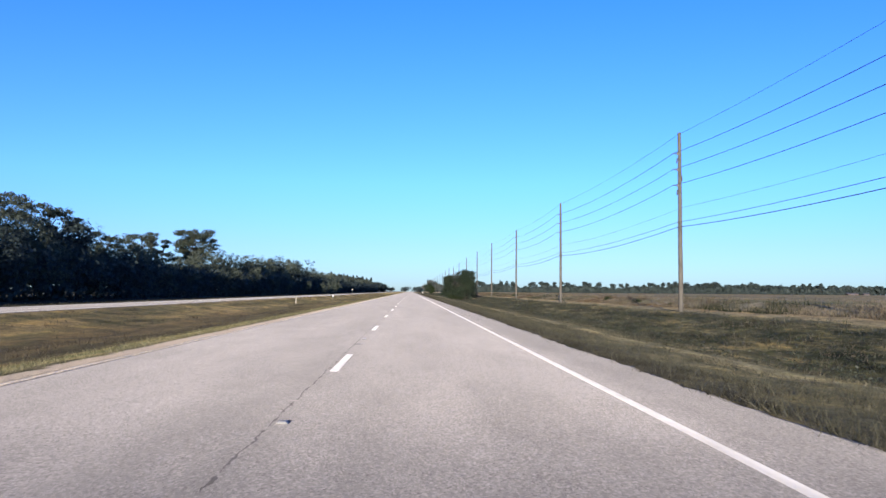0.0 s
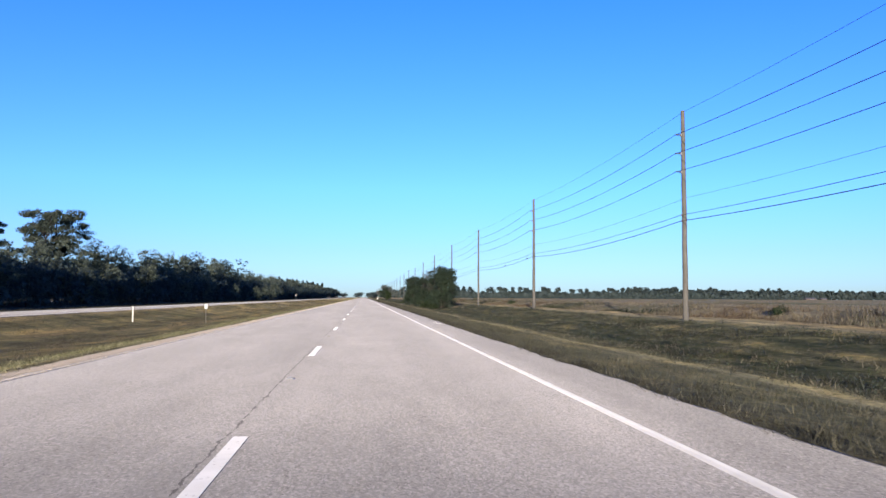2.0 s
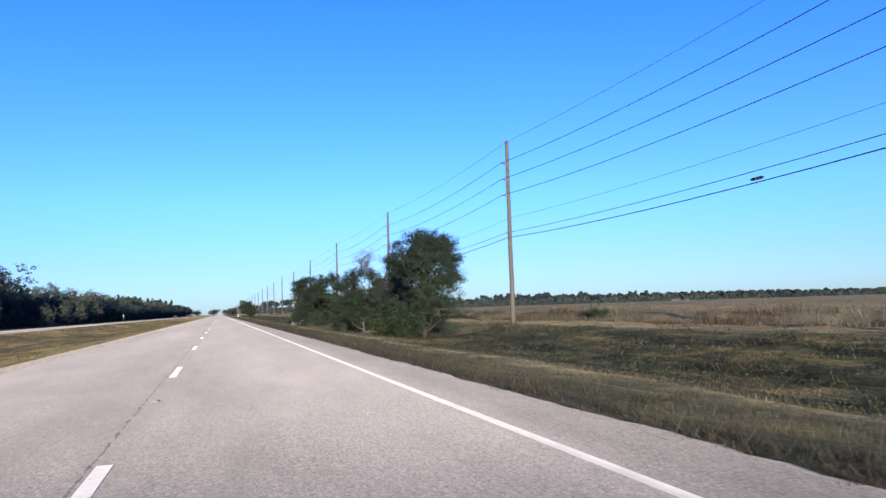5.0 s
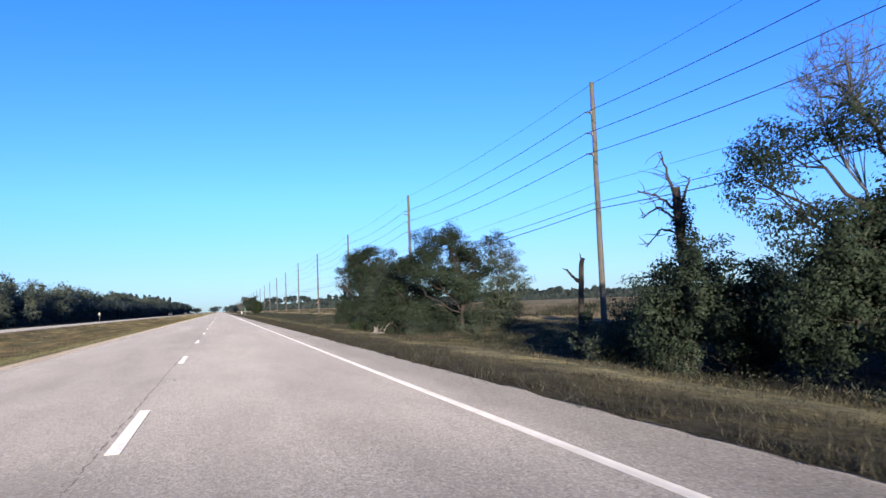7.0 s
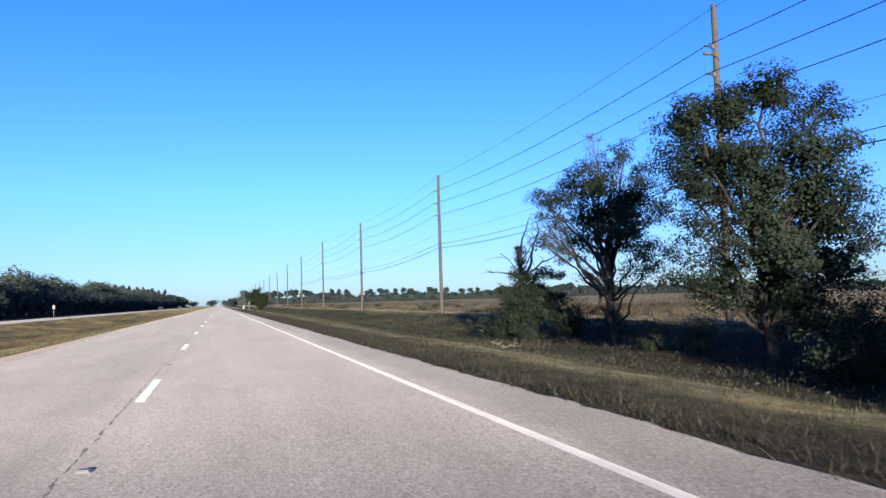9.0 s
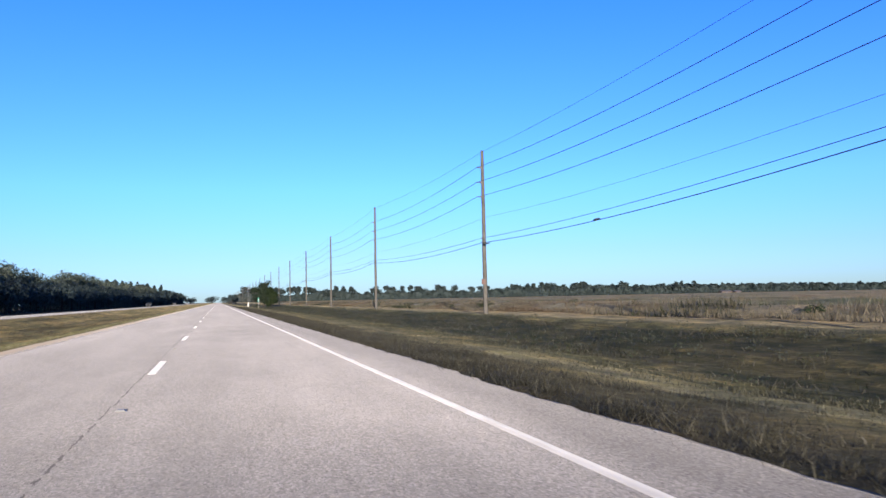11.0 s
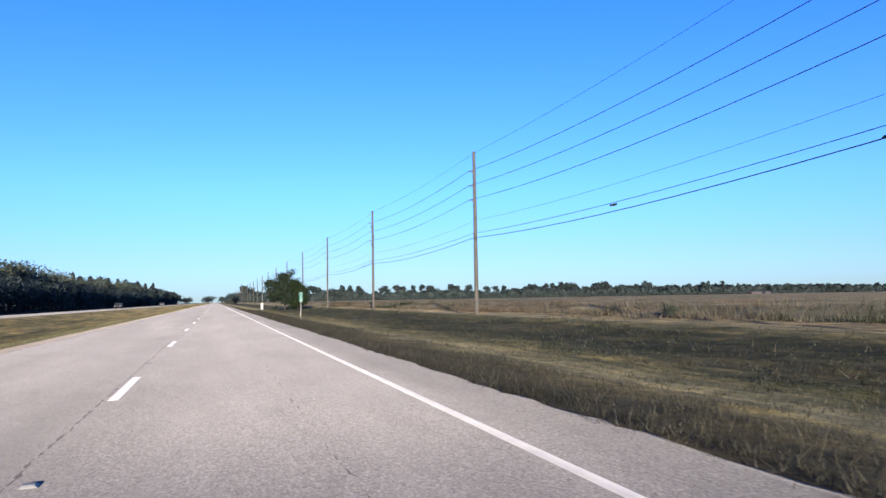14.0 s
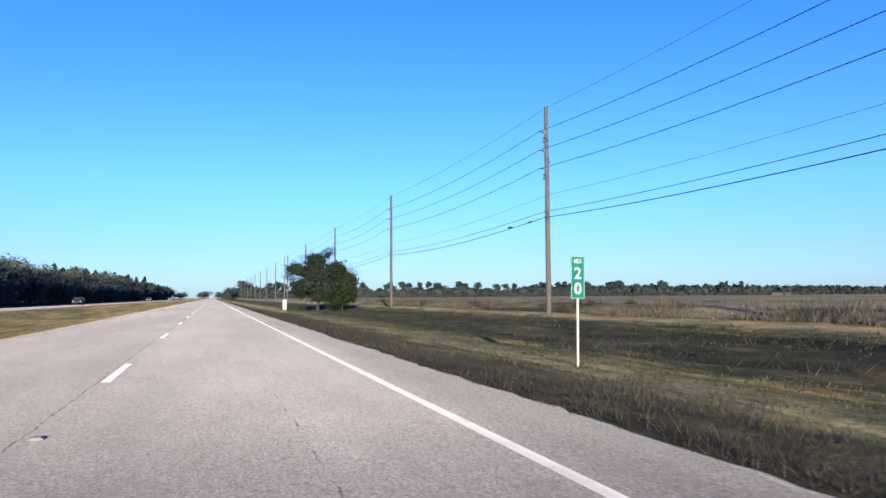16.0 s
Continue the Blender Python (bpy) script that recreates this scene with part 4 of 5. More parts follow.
crown_tree("oak_tree", 15, 15.6, 278.0, -0.62, 4.2, 0.21,
           [(0.1, 7.3, 1.0, 0.45), (1.6, 7.1, 0.65, 0.35), (1.3, 6.5, 0.75, 0.5, 0.6), (-1.8, 6.8, 1.0, 0.5), (-0.8, 6.8, 0.9, 0.6), (-2.3, 6.4, 0.6, 0.35), (0.3, 6.2, 0.75, 0.45, 0.8), (-1.4, 5.7, 1.15, 0.5), (1.1, 5.5, 1.1, 0.5), (-2.5, 5.6, 0.6, 0.4), (-0.4, 5.5, 1.0, 0.5), (-1.7, 4.8, 1.05, 0.5, 0.8), (-2.2, 4.2, 0.6, 0.4, 0.6), (0.0, 4.7, 0.9, 0.65), (2.2, 5.9, 0.5, 0.35, 0.7), (1.2, 4.6, 1.0, 0.6), (2.3, 4.5, 0.55, 0.4, 0.8), (1.4, 3.7, 1.1, 0.65), (-0.1, 3.7, 1.0, 0.6), (-1.6, 3.4, 1.0, 0.6, 0.7), (0.3, 2.6, 1.1, 0.65), (2.6, 3.4, 0.6, 0.4, 0.8), (1.8, 2.5, 1.05, 0.5, 0.8), (-1.2, 2.0, 1.1, 0.65, 0.8), (-2.3, 2.4, 0.7, 0.35, 0.6), (0.6, 1.5, 1.4, 0.75)],
           "tall dark oak with a broad open crown and hanging twigs", LEAF_OAK)
crown_tree("oak_tree", 16, 16.5, 288.5, -0.61, 3.9, 0.24,
           [(0.7, 7.8, 0.5, 0.35, 0.7), (-0.4, 7.9, 0.3, 0.4, 0), (-1.5, 6.7, 0.7, 0.4), (-0.6, 6.9, 0.8, 0.35, 0.6), (0.4, 7.2, 0.75, 0.35, 0.5), (1.4, 6.7, 0.65, 0.45), (-1.6, 6.0, 0.85, 0.4), (-0.4, 6.1, 1.0, 0.5), (1.0, 5.9, 1.05, 0.5), (2.0, 5.1, 0.4, 0.3), (-0.6, 5.2, 1.15, 0.45), (0.8, 5.0, 1.15, 0.45), (-1.3, 4.5, 1.0, 0.4, 0.7), (0.3, 4.3, 1.15, 0.4, 0.8), (-1.6, 3.8, 0.9, 0.4, 0.7), (1.1, 3.9, 1.05, 0.4, 0.7), (2.2, 3.3, 1.05, 0.3, 0.6), (1.3, 3.0, 0.9, 0.3, 0.6), (0.7, 2.3, 0.85, 0.35, 0.3), (-0.8, 2.6, 0.75, 0.25, 0.2), (-2.4, 5.6, 0.5, 0.3, 0.6), (-2.5, 4.9, 0.5, 0.3, 0.4), (-2.9, 5.9, 0.35, 0.25, 0.5), (-2.9, 4.3, 0.5, 0.25, 0.4), (-2.6, 5.7, 0.7, 0.5, 0), (-2.6, 4.4, 0.8, 0.45, 0), (0.0, 7.3, 0.8, 0.3, 0)],
           "single-stemmed oak with fanning limbs under a rounded crown", LEAF_OAK)
crown_tree("roadside_tree", 17, 15.4, 573.0, -0.13, 4.0, 0.2, [(1.5, 8.0, 0.7, 0.5), (-0.2, 7.0, 1.8, 0.8), (-2.8, 5.6, 1.5, 0.7), (-3.9, 4.8, 0.8, 0.4, 0.7), (-0.5, 5.3, 2.2, 1.1), (-1.3, 3.4, 2.4, 1.0), (1.8, 4.7, 1.8, 1.4), (-2.3, 2.6, 1.4, 0.6), (0.6, 2.0, 1.8, 0.6)], "rounded dark green tree standing alone on the verge", LEAF_OAK, 0.11, tight=0.36, per=20)
crown_tree("roadside_tree", 27, 17.2, 563.5, -0.16, 2.4, 0.12, [(-0.5, 5.1, 1.3, 1.0), (0.1, 3.6, 1.6, 1.3), (0.4, 2.2, 1.6, 1.3), (-0.6, 1.4, 1.15, 0.85), (1.1, 3.9, 0.9, 0.9)], "low bright green tree beside a darker one", LEAF_BRIGHT, 0.10, tight=0.34, per=20)


def through_places(places, g):
    """A crooked way through several places."""
    k = np.array([np.asarray(p, float) for p in places])
    s = np.linspace(0, len(k) - 1, 4 * len(k))
    return np.stack([np.interp(s, np.arange(len(k)), k[:, i]) for i in range(3)], -1) + g.normal(size=(len(s), 3)) * 0.018


def bare_stem(seed, x, y, trunk, thick, arms, twigs, label, ivy=()):
    """A dead trunk along given heights with named arms: start share, end place or places, start radius; ivy in leafy pads."""
    g = np.random.default_rng(seed)
    ob = thing("dead_tree", (x, y, root_z(x, y)), label, "dead tree")
    ob.rotation_euler = (0, 0, ACROSS)
    knots = np.array(trunk, float)
    s = np.linspace(0, len(knots) - 1, 12)
    way = np.stack([np.interp(s, np.arange(len(knots)), knots[:, k]) for k in range(3)], -1) + g.normal(size=(12, 3)) * 0.015
    part_me("trunk", mesh_of("trunk", *tube(way, np.linspace(thick, thick * 0.62, 12), 8), BARK, True), ob)
    for share, end, r in arms:
        path = curve_path(way[int(share * 11)], end, 0.16, 9, g) if np.ndim(end) == 1 else through_places([way[int(share * 11)], *end], g)
        limb = [tube(path, np.linspace(r, 0.3 * r if np.ndim(end) > 1 else 0.012, len(path)), 6)]
        for _ in range(twigs):
            q = path[g.integers(3, len(path))]
            limb.append(tube(curve_path(q, q + g.normal(size=3) * 0.32 - [0.15, 0, 0.05], 0.25, 5, g), np.linspace(0.016, 0.004, 5), 4))
        part_me("limb", mesh_of("limb", *merge(limb), BARK, True), ob)
    if ivy:
        c = []
        for across, z, w, h in ivy:
            d = g.normal(size=(max(7, int(80 * w * h)), 3))
            c.append(np.array([across, g.normal() * 0.15, z]) + d / np.linalg.norm(d, axis=1, keepdims=True) * [w, w, h] * g.uniform(0.2, 1.0, (len(d), 1)) ** 0.5)
        part_me("ivy", mesh_of("ivy", *leaves(np.concatenate(c), 0.17, 70, 0.050, g, 0.8), LEAF_OAK), ob, "dark green ivy")


bare_stem(31, 15.8, 295.8, [(-0.2, 0, -0.75), (-0.2, 0, 1.8), (-0.3, 0, 3.2), (-0.40, 0, 4.4)], 0.16,
          [(0.85, [(-0.2, 0, 4.7), (0.0, 0, 5.2), (0.18, 0.1, 5.8)], 0.06), (0.55, [(0.2, 0, 3.4), (0.35, 0, 4.4), (0.66, 0, 5.0), (0.62, 0, 5.6)], 0.09), (0.6, [(-1.0, 0.1, 3.1), (-2.1, 0.1, 3.2)], 0.05), (0.62, (-1.3, -0.2, 4.1), 0.035), (0.6, [(0.7, 0, 3.5), (1.6, 0.1, 3.9)], 0.055), (0.7, (0.3, -0.3, 4.6), 0.035)], 4,
          "dead tree with jagged bare arms wrapped in dark ivy", [(-0.4, 3.9, 0.24, 0.6), (-0.3, 2.9, 0.48, 0.5), (-0.2, 2.3, 0.6, 0.4), (0.5, 2.3, 0.5, 0.3), (0.3, 2.9, 0.5, 0.25), (1.1, 3.1, 0.5, 0.22), (1.5, 2.9, 0.35, 0.15), (-0.5, 1.7, 0.85, 0.5), (-1.0, 1.1, 0.65, 0.5), (0.6, 1.7, 0.85, 0.45), (1.4, 1.8, 0.65, 0.3), (0.9, 1.0, 1.0, 0.5), (-0.2, 0.6, 0.9, 0.6), (-1.3, 2.2, 0.35, 0.2)])
bare_stem(32, 15.5, 268.8, [(0, 0, -0.75), (0, 0, 2.5), (0.05, 0, 4.5)], 0.20,
          [(0.95, [(0.2, 0.0, 5.3), (0.32, 0, 5.7), (0.22, 0, 6.3), (0.24, 0, 7.0)], 0.055), (0.85, [(-0.5, 0, 4.2), (-1.0, 0, 4.7), (-1.6, 0.0, 5.05)], 0.085), (0.7, [(-0.7, 0.1, 3.6), (-1.4, 0.1, 3.9), (-1.95, 0.2, 4.2)], 0.075), (0.6, [(-0.8, -0.1, 3.2), (-1.5, -0.2, 3.4)], 0.05), (0.8, (0.7, 0.3, 5.0), 0.04), (0.9, [(-0.7, 0.2, 5.0), (-1.2, 0.3, 5.6), (-2.0, 0.2, 5.9)], 0.03), (0.1, [(-0.5, 0, 1.2), (-0.6, 0, 3.0)], 0.10)], 7,
          "dead trunk with broken bleached branches and ivy on its stem", [(-0.2, 4.2, 0.40, 0.3), (-0.3, 3.2, 0.35, 0.5), (0.0, 2.0, 0.45, 0.7), (-0.5, 1.8, 0.3, 0.7), (0.2, 1.0, 0.8, 0.6)])
bare_stem(33, 14.0, 222.2, [(0, 0, -0.75), (0.05, 0, 2.0), (-0.05, 0, 3.8), (-0.1, 0, 5.0)], 0.20,
          [(0.98, [(-0.3, 0, 5.4), (-0.45, 0.1, 6.1)], 0.06), (0.9, [(-0.6, 0, 4.8), (-1.2, 0.0, 5.0)], 0.05), (0.8, [(-0.6, 0.1, 4.5), (-1.1, 0.2, 4.2)], 0.045), (0.85, [(0.2, 0, 4.9), (0.35, 0.0, 5.3)], 0.06), (0.7, [(-0.6, -0.1, 3.8), (-1.0, -0.2, 3.3)], 0.035), (0.5, (-1.3, 0.2, 2.4), 0.03)], 9,
          "dead dark trunk with short broken branches and hanging vines", [(0.0, 4.3, 0.18, 0.5), (0.0, 3.5, 0.28, 0.55), (0.1, 2.8, 0.4, 0.45), (0.6, 2.5, 0.45, 0.35), (-0.5, 2.3, 0.45, 0.45), (0.2, 1.6, 0.75, 0.6), (-0.3, 0.8, 0.9, 0.55)])
bare_stem(34, 17.0, 234.8, [(-0.1, 0, -0.75), (-0.1, 0, 1.0), (-0.05, 0, 2.3), (0.0, 0, 3.4), (0.10, 0, 3.65)], 0.165, [(0.62, [(-0.24, 0, 2.6), (-0.50, 0, 2.9), (-0.66, 0.0, 3.15)], 0.085), (0.62, [(-0.50, 0, 2.88), (-0.66, 0, 3.1), (-0.88, 0, 3.18)], 0.07), (0.9, [(0.0, 0, 3.6), (-0.02, 0, 3.86)], 0.06)], 0, "short thick bare dead stem with one crooked arm", [(-0.1, 0.25, 0.6, 0.3), (0.15, 1.0, 0.16, 0.22)])
bare_stem(35, 15.3, 205.8, [(0.2, 0, -0.75), (0.2, 0, 1.6), (0.15, 0, 3.0), (0.02, 0, 4.0)], 0.20,
          [(0.95, [(0.12, 0, 4.3), (-0.3, 0, 4.7), (-0.9, 0.1, 4.85), (-1.5, 0.2, 4.65), (-2.4, 0.2, 4.25)], 0.06), (0.9, [(-0.3, 0, 4.35), (-0.9, -0.2, 4.5), (-1.6, -0.3, 4.3)], 0.05), (0.85, [(-0.3, 0.1, 3.95), (-0.9, 0.2, 4.1), (-1.6, 0.3, 3.8), (-2.3, 0.4, 3.5)], 0.055), (0.8, [(-0.4, -0.1, 3.7), (-1.0, -0.2, 3.75), (-1.6, -0.3, 3.4)], 0.045), (0.98, [(-0.2, 0.1, 4.5), (-0.6, 0.2, 4.75), (-1.2, 0.3, 4.6)], 0.04), (0.95, [(0.3, 0.1, 4.1), (0.6, 0.2, 3.7)], 0.035)], 34,
          "bare dead tree with long branches arching over the thicket", [(0.15, 3.2, 0.3, 0.6), (0.2, 2.2, 0.4, 0.6)])



def shrub_mesh(seed, H, r, mat, clumps=60, per=40, leaf=0.046):
    """A bush of several leaning stems, each carrying leaf sprays of its own along its upper part."""
    g = np.random.default_rng(seed)
    stems, sprays = [], []
    for k in range(13):
        a, out = k * 2.4 + g.normal() * 0.3, r * g.uniform(0.15, 1.0)
        tip = np.array([math.cos(a) * out, math.sin(a) * out, H * g.uniform(0.45, 1.05) * (1.0 - 0.35 * (out / r) ** 2)])
        way = curve_path((g.normal() * 0.12, g.normal() * 0.12, -0.1), tip, 0.16, 8, g)
        stems.append(tube(way, np.linspace(0.028, 0.006, 8), 4))
        for q in way[g.integers(1, 8, max(3, clumps // 10))]:
            q = q + g.normal(size=3) * [0.24, 0.24, 0.16] * H * 0.5
            sprays.append((q[0], q[1], max(q[2], 0.06)))
            if len(sprays) % 3 == 0:
                stems.append(tube(curve_path(way[g.integers(2, 6)], q, 0.15, 4, g), np.linspace(0.012, 0.004, 4), 3))
    p = np.array(sprays)
    return mesh_of("shrub_stems", *merge(stems), BARK, True), mesh_of("shrub_leaves", *leaves(p, g.uniform(0.6, 1.3, len(p)) * 0.19, per, leaf, g, 0.7, (0, 0, H * 0.4)), mat)


SHRUBS = [shrub_mesh(41, 2.0, 1.3, LEAF_OAK, 85), shrub_mesh(42, 1.5, 1.2, LEAF_BRIGHT, 60), shrub_mesh(43, 1.7, 1.4, LEAF_PALE, 60), shrub_mesh(44, 2.8, 1.6, LEAF_OAK, 120), shrub_mesh(45, 1.5, 1.2, LEAF_BRIGHT, 46, 20, 0.075)]
SHRUB_LABEL = ["dense dark green shrub in the thicket", "low bright green shrub with broad leaves", "grey-green shrub with dry stems", "tall dense dark shrub under the trees", "low dull green bush among the dry grass"]


def shrub(kind, x, y, scale=1.0):
    ob = thing("shrub", (x, y, float(ground_z(x, y))), SHRUB_LABEL[kind], "shrub", "roadside shrubs")
    ob.rotation_euler, ob.scale = (0, 0, (x * 7 + y * 3) % 6.28), (scale,) * 3
    part_me("stem", SHRUBS[kind][0], ob)
    part_me("foliage", SHRUBS[kind][1], ob)


# shrubs: kind, x, y, size
SOUTH_THICKET = [(1, 11.8, 197.8, 1.2), (1, 12.9, 196.9, 0.9), (1, 14.0, 197.2, 0.7), (2, 16.6, 197.6, 0.7), (0, 14.4, 202.8, 0.9), (3, 14.5, 205.0, 1.0), (3, 16.3, 206.4, 1.0), (3, 14.9, 208.0, 0.8), (0, 14.2, 214.0, 1.0), (3, 15.0, 220.5, 1.0), (0, 13.9, 224.5, 1.05), (3, 15.8, 227.6, 0.95), (0, 17.0, 229.0, 1.0), (2, 14.5, 229.8, 0.9), (2, 12.6, 220.4, 0.6), (3, 13.2, 222.4, 0.55), (2, 12.4, 224.6, 0.7), (0, 13.2, 225.6, 0.6), (3, 13.8, 227.0, 0.6)]
MIDDLE_THICKET = [(2, 12.6, 250.2, 0.6), (0, 14.9, 252.0, 0.6), (2, 18.4, 250.2, 0.6), (2, 15.7, 249.8, 0.75), (0, 17.3, 250.8, 0.8), (2, 16.6, 249.2, 0.5), (3, 13.8, 253.4, 0.75), (3, 17.2, 256.5, 1.1), (3, 16.4, 259.0, 1.1), (0, 18.6, 258.0, 1.1), (3, 14.6, 257.5, 1.1), (3, 15.4, 260.5, 1.1), (0, 13.4, 260.0, 0.9), (0, 12.6, 265.2, 1.0), (0, 12.3, 259.4, 0.8), (1, 11.0, 261.4, 0.8), (3, 11.9, 263.2, 0.7), (1, 11.0, 253.6, 0.5)]
NORTH_THICKET = [(3, 14.8, 271.5, 0.9), (0, 15.4, 275.0, 1.0), (3, 17.0, 276.5, 1.0), (2, 17.0, 283.5, 0.7), (0, 16.2, 285.2, 0.6), (0, 15.0, 294.0, 0.5), (0, 15.2, 297.5, 0.8), (3, 17.5, 294.5, 0.8), (2, 19.0, 293.0, 0.8), (2, 15.2, 299.5, 0.9)]
FIELD_EDGE = [(1, 28.5, 395.0, 0.8), (1, 27.5, 196.0, 0.8), (1, 28.5, 199.0, 0.7), (1, 29.0, 320.0, 0.8), (2, 27.5, 447.0, 0.6), (1, 30.0, 258.0, 0.9), (2, 27.0, 560.0, 0.6), (1, 33.0, 520.0, 0.8), (0, 16.2, 565.6, 0.8), (0, 13.2, 571.0, 0.6)]
for kind, x, y, s in SOUTH_THICKET + MIDDLE_THICKET + NORTH_THICKET + FIELD_EDGE:
    shrub(kind, x, y, s)
for k in range(30):
    shrub(4, random.uniform(27.8, 38.0), 62.0 + 17.5 * k + random.uniform(-7, 7), random.uniform(0.35, 0.75))


# ---- dead wood on the verge ----
def stump(x, y):
    ob = thing("tree_stump", (x, y, float(ground_z(x, y))), "bleached jagged tree stump in the mown grass", "stump")
    g = np.random.default_rng(51)
    n = 14
    a = np.linspace(0, 2 * np.pi, n, endpoint=False)
    rows = [(-0.1, 0.22), (0.06, 0.17), (0.22, 0.12), (0.36, 0.10)]
    v = np.concatenate([np.c_[np.cos(a) * r * g.uniform(0.75, 1.25, n), np.sin(a) * r * g.uniform(0.75, 1.25, n), np.full(n, z) + (g.uniform(-0.09, 0.16, n) if z == 0.36 else 0)] for z, r in rows] + [[[0, 0, 0.26]]])
    i, j = np.meshgrid(np.arange(3), np.arange(n), indexing="ij")
    k = (j + 1) % n
    f = np.stack([i * n + j, i * n + k, (i + 1) * n + k, (i + 1) * n + j], -1).reshape(-1, 4)
    f2 = np.stack([3 * n + np.arange(n), 3 * n + (np.arange(n) + 1) % n, np.full(n, 4 * n), np.full(n, 4 * n)], -1)
    bm = bmesh.new()
    vs = [bm.verts.new(p) for p in v]
    for q in np.concatenate([f, f2]):
        bm.faces.new([vs[t] for t in dict.fromkeys(q.tolist())])
    part("wood", bm, BARK_WHITE, ob)
    for t in (0.4, 2.2, 4.1):
        root = tube(curve_path((0, 0, 0.05), (math.cos(t) * 0.6, math.sin(t) * 0.6, 0.0), 0.1, 5, g), np.linspace(0.08, 0.02, 5), 6)
        part_me("root", mesh_of("root", *root, BARK_WHITE, True), ob)


stump(10.35, 250.6)


def branch_pile(x, y, seed, n, size, label):
    g = np.random.default_rng(seed)
    ob = thing("fallen_branch", (x, y, float(ground_z(x, y))), label, "branch", "fallen branches")
    limbs = []
    for i in range(n):
        a = np.r_[g.normal(size=2) * size * 0.3, 0.05]
        b = a + np.r_[g.normal(size=2) * size, abs(g.normal()) * size * 0.45]
        path = curve_path(a, b, 0.15, 8, g)
        path[:, 2] = np.clip(path[:, 2], 0.03, None)
        limbs.append(tube(path, np.linspace(0.036, 0.008, 8), 5))
        for _ in range(3):
            c = path[g.integers(2, 7)]
            limbs.append(tube(curve_path(c, c + np.r_[g.normal(size=2) * size * 0.4, abs(g.normal()) * size * 0.3], 0.15, 5, g), np.linspace(0.025, 0.006, 5), 4))
    part_me("wood", mesh_of("wood", *merge(limbs), BARK_WHITE, True), ob)


def fallen_limb(x, y, turn, size, label):
    """A bleached limb lying on its side, with forked boughs reaching up from it."""
    g = np.random.default_rng(66)
    ob = thing("fallen_branch", (x, y, float(ground_z(x, y))), label, "branch", "fallen branches")
    ob.rotation_euler, ob.scale = (0, 0, turn), (size,) * 3
    boughs_of = ([(1.18, -0.1, 0.0), (0.90, 0, 0.10), (0.70, 0, 0.24), (0.53, 0, 0.27), (0.07, 0, 0.22), (-0.09, 0, 0.27)], [(-0.09, 0, 0.27), (-0.11, 0.05, 0.40), (-0.10, 0.05, 0.69), (-0.32, 0.1, 0.88)],
                 [(-0.10, 0.05, 0.69), (-0.07, 0.1, 0.84), (-0.24, 0.1, 1.04)], [(-0.09, 0, 0.27), (0.02, -0.1, 0.54), (-0.06, -0.1, 0.8)], [(-0.11, 0.05, 0.40), (-0.34, 0, 0.44), (-0.62, 0, 0.61), (-0.93, 0.1, 0.78)],
                 [(0.07, 0, 0.22), (-0.15, 0.2, 0.20), (-0.36, 0.2, 0.17)], [(0.60, 0, 0.26), (0.52, 0.1, 0.38), (0.74, 0.2, 0.56)], [(0.90, 0, 0.10), (0.68, -0.1, 0.12), (0.48, -0.15, 0.0)], [(0.0, 0, 0.24), (0.0, -0.05, 0.0)])
    for k, places in enumerate(boughs_of):
        path = through_places(places, g)
        r = 0.032 if k == 0 else 0.020
        limb = [tube(path, np.linspace(r, 0.7 * r if k == 0 else 0.006, len(path)), 6)]
        for _ in range(6):
            c = path[g.integers(2, len(path))]
            limb.append(tube(curve_path(c, c + g.normal(size=3) * 0.11 + [0, 0, 0.04], 0.2, 4, g), np.linspace(0.007, 0.003, 4), 3))
        part_me("limb", mesh_of("limb", *merge(limb), BARK_WHITE, True), ob)


fallen_limb(12.54, 208.8, -0.6, 1.32, "bleached forked branch fallen at the thicket's edge")
branch_pile(11.4, 253.5, 62, 4, 0.9, "pale fallen branch lying in the grass")
branch_pile(12.8, 291.2, 63, 3, 0.45, "pale fallen branch lying below a dead tree")
branch_pile(13.5, 262.0, 65, 5, 0.9, "dry pale branches in the thicket")

# ---- the woods beyond the opposite carriageway ----
def pine_meshes(name, seed, H, r, layers=15):
    """A tall pine: long bare trunk, then flat tiers of needles spreading to an umbrella top."""
    g = np.random.default_rng(seed)
    way = curve_path((0, 0, -0.3), (g.normal() * 0.5, g.normal() * 0.5, H * 0.95), 0.03, 9, g)
    limbs, pts = [tube(way, np.linspace(0.30, 0.09, 9), 7)], []
    for i in range(layers):
        share = 0.50 + 0.47 * (i + g.random()) / layers
        out = r * math.sqrt(max(0.04, 1 - ((share - 0.78) / 0.30) ** 2)) * g.uniform(0.25, 0.85)
        ang = i * 2.4 + g.normal() * 0.5
        q = np.array([np.cos(ang) * out, np.sin(ang) * out, H * share])
        limbs.append(tube(curve_path(way[int(np.clip(share - 0.10, 0.3, 0.95) * 8)], q, 0.12, 6, g), np.linspace(0.10, 0.03, 6), 4))
        wide = r * g.uniform(0.22, 0.36)
        d = g.normal(size=(26, 3))
        d /= np.linalg.norm(d, axis=1, keepdims=True)
        tier = q + d * [wide, wide, wide * 0.42] * g.uniform(0.2, 1.0, (26, 1)) ** 0.5
        for p in tier[:4]:
            limbs.append(tube(curve_path(q, p, 0.1, 4, g), np.linspace(0.03, 0.012, 4), 3))
        pts.extend(tier)
    return [("trunk", mesh_of(name + "_trunk", *merge(limbs), BARK, True)), ("crown", mesh_of(name + "_crown", *leaves(np.array(pts), 0.066 * r, 24, 0.16, g, 0.5), LEAF_PINE))]


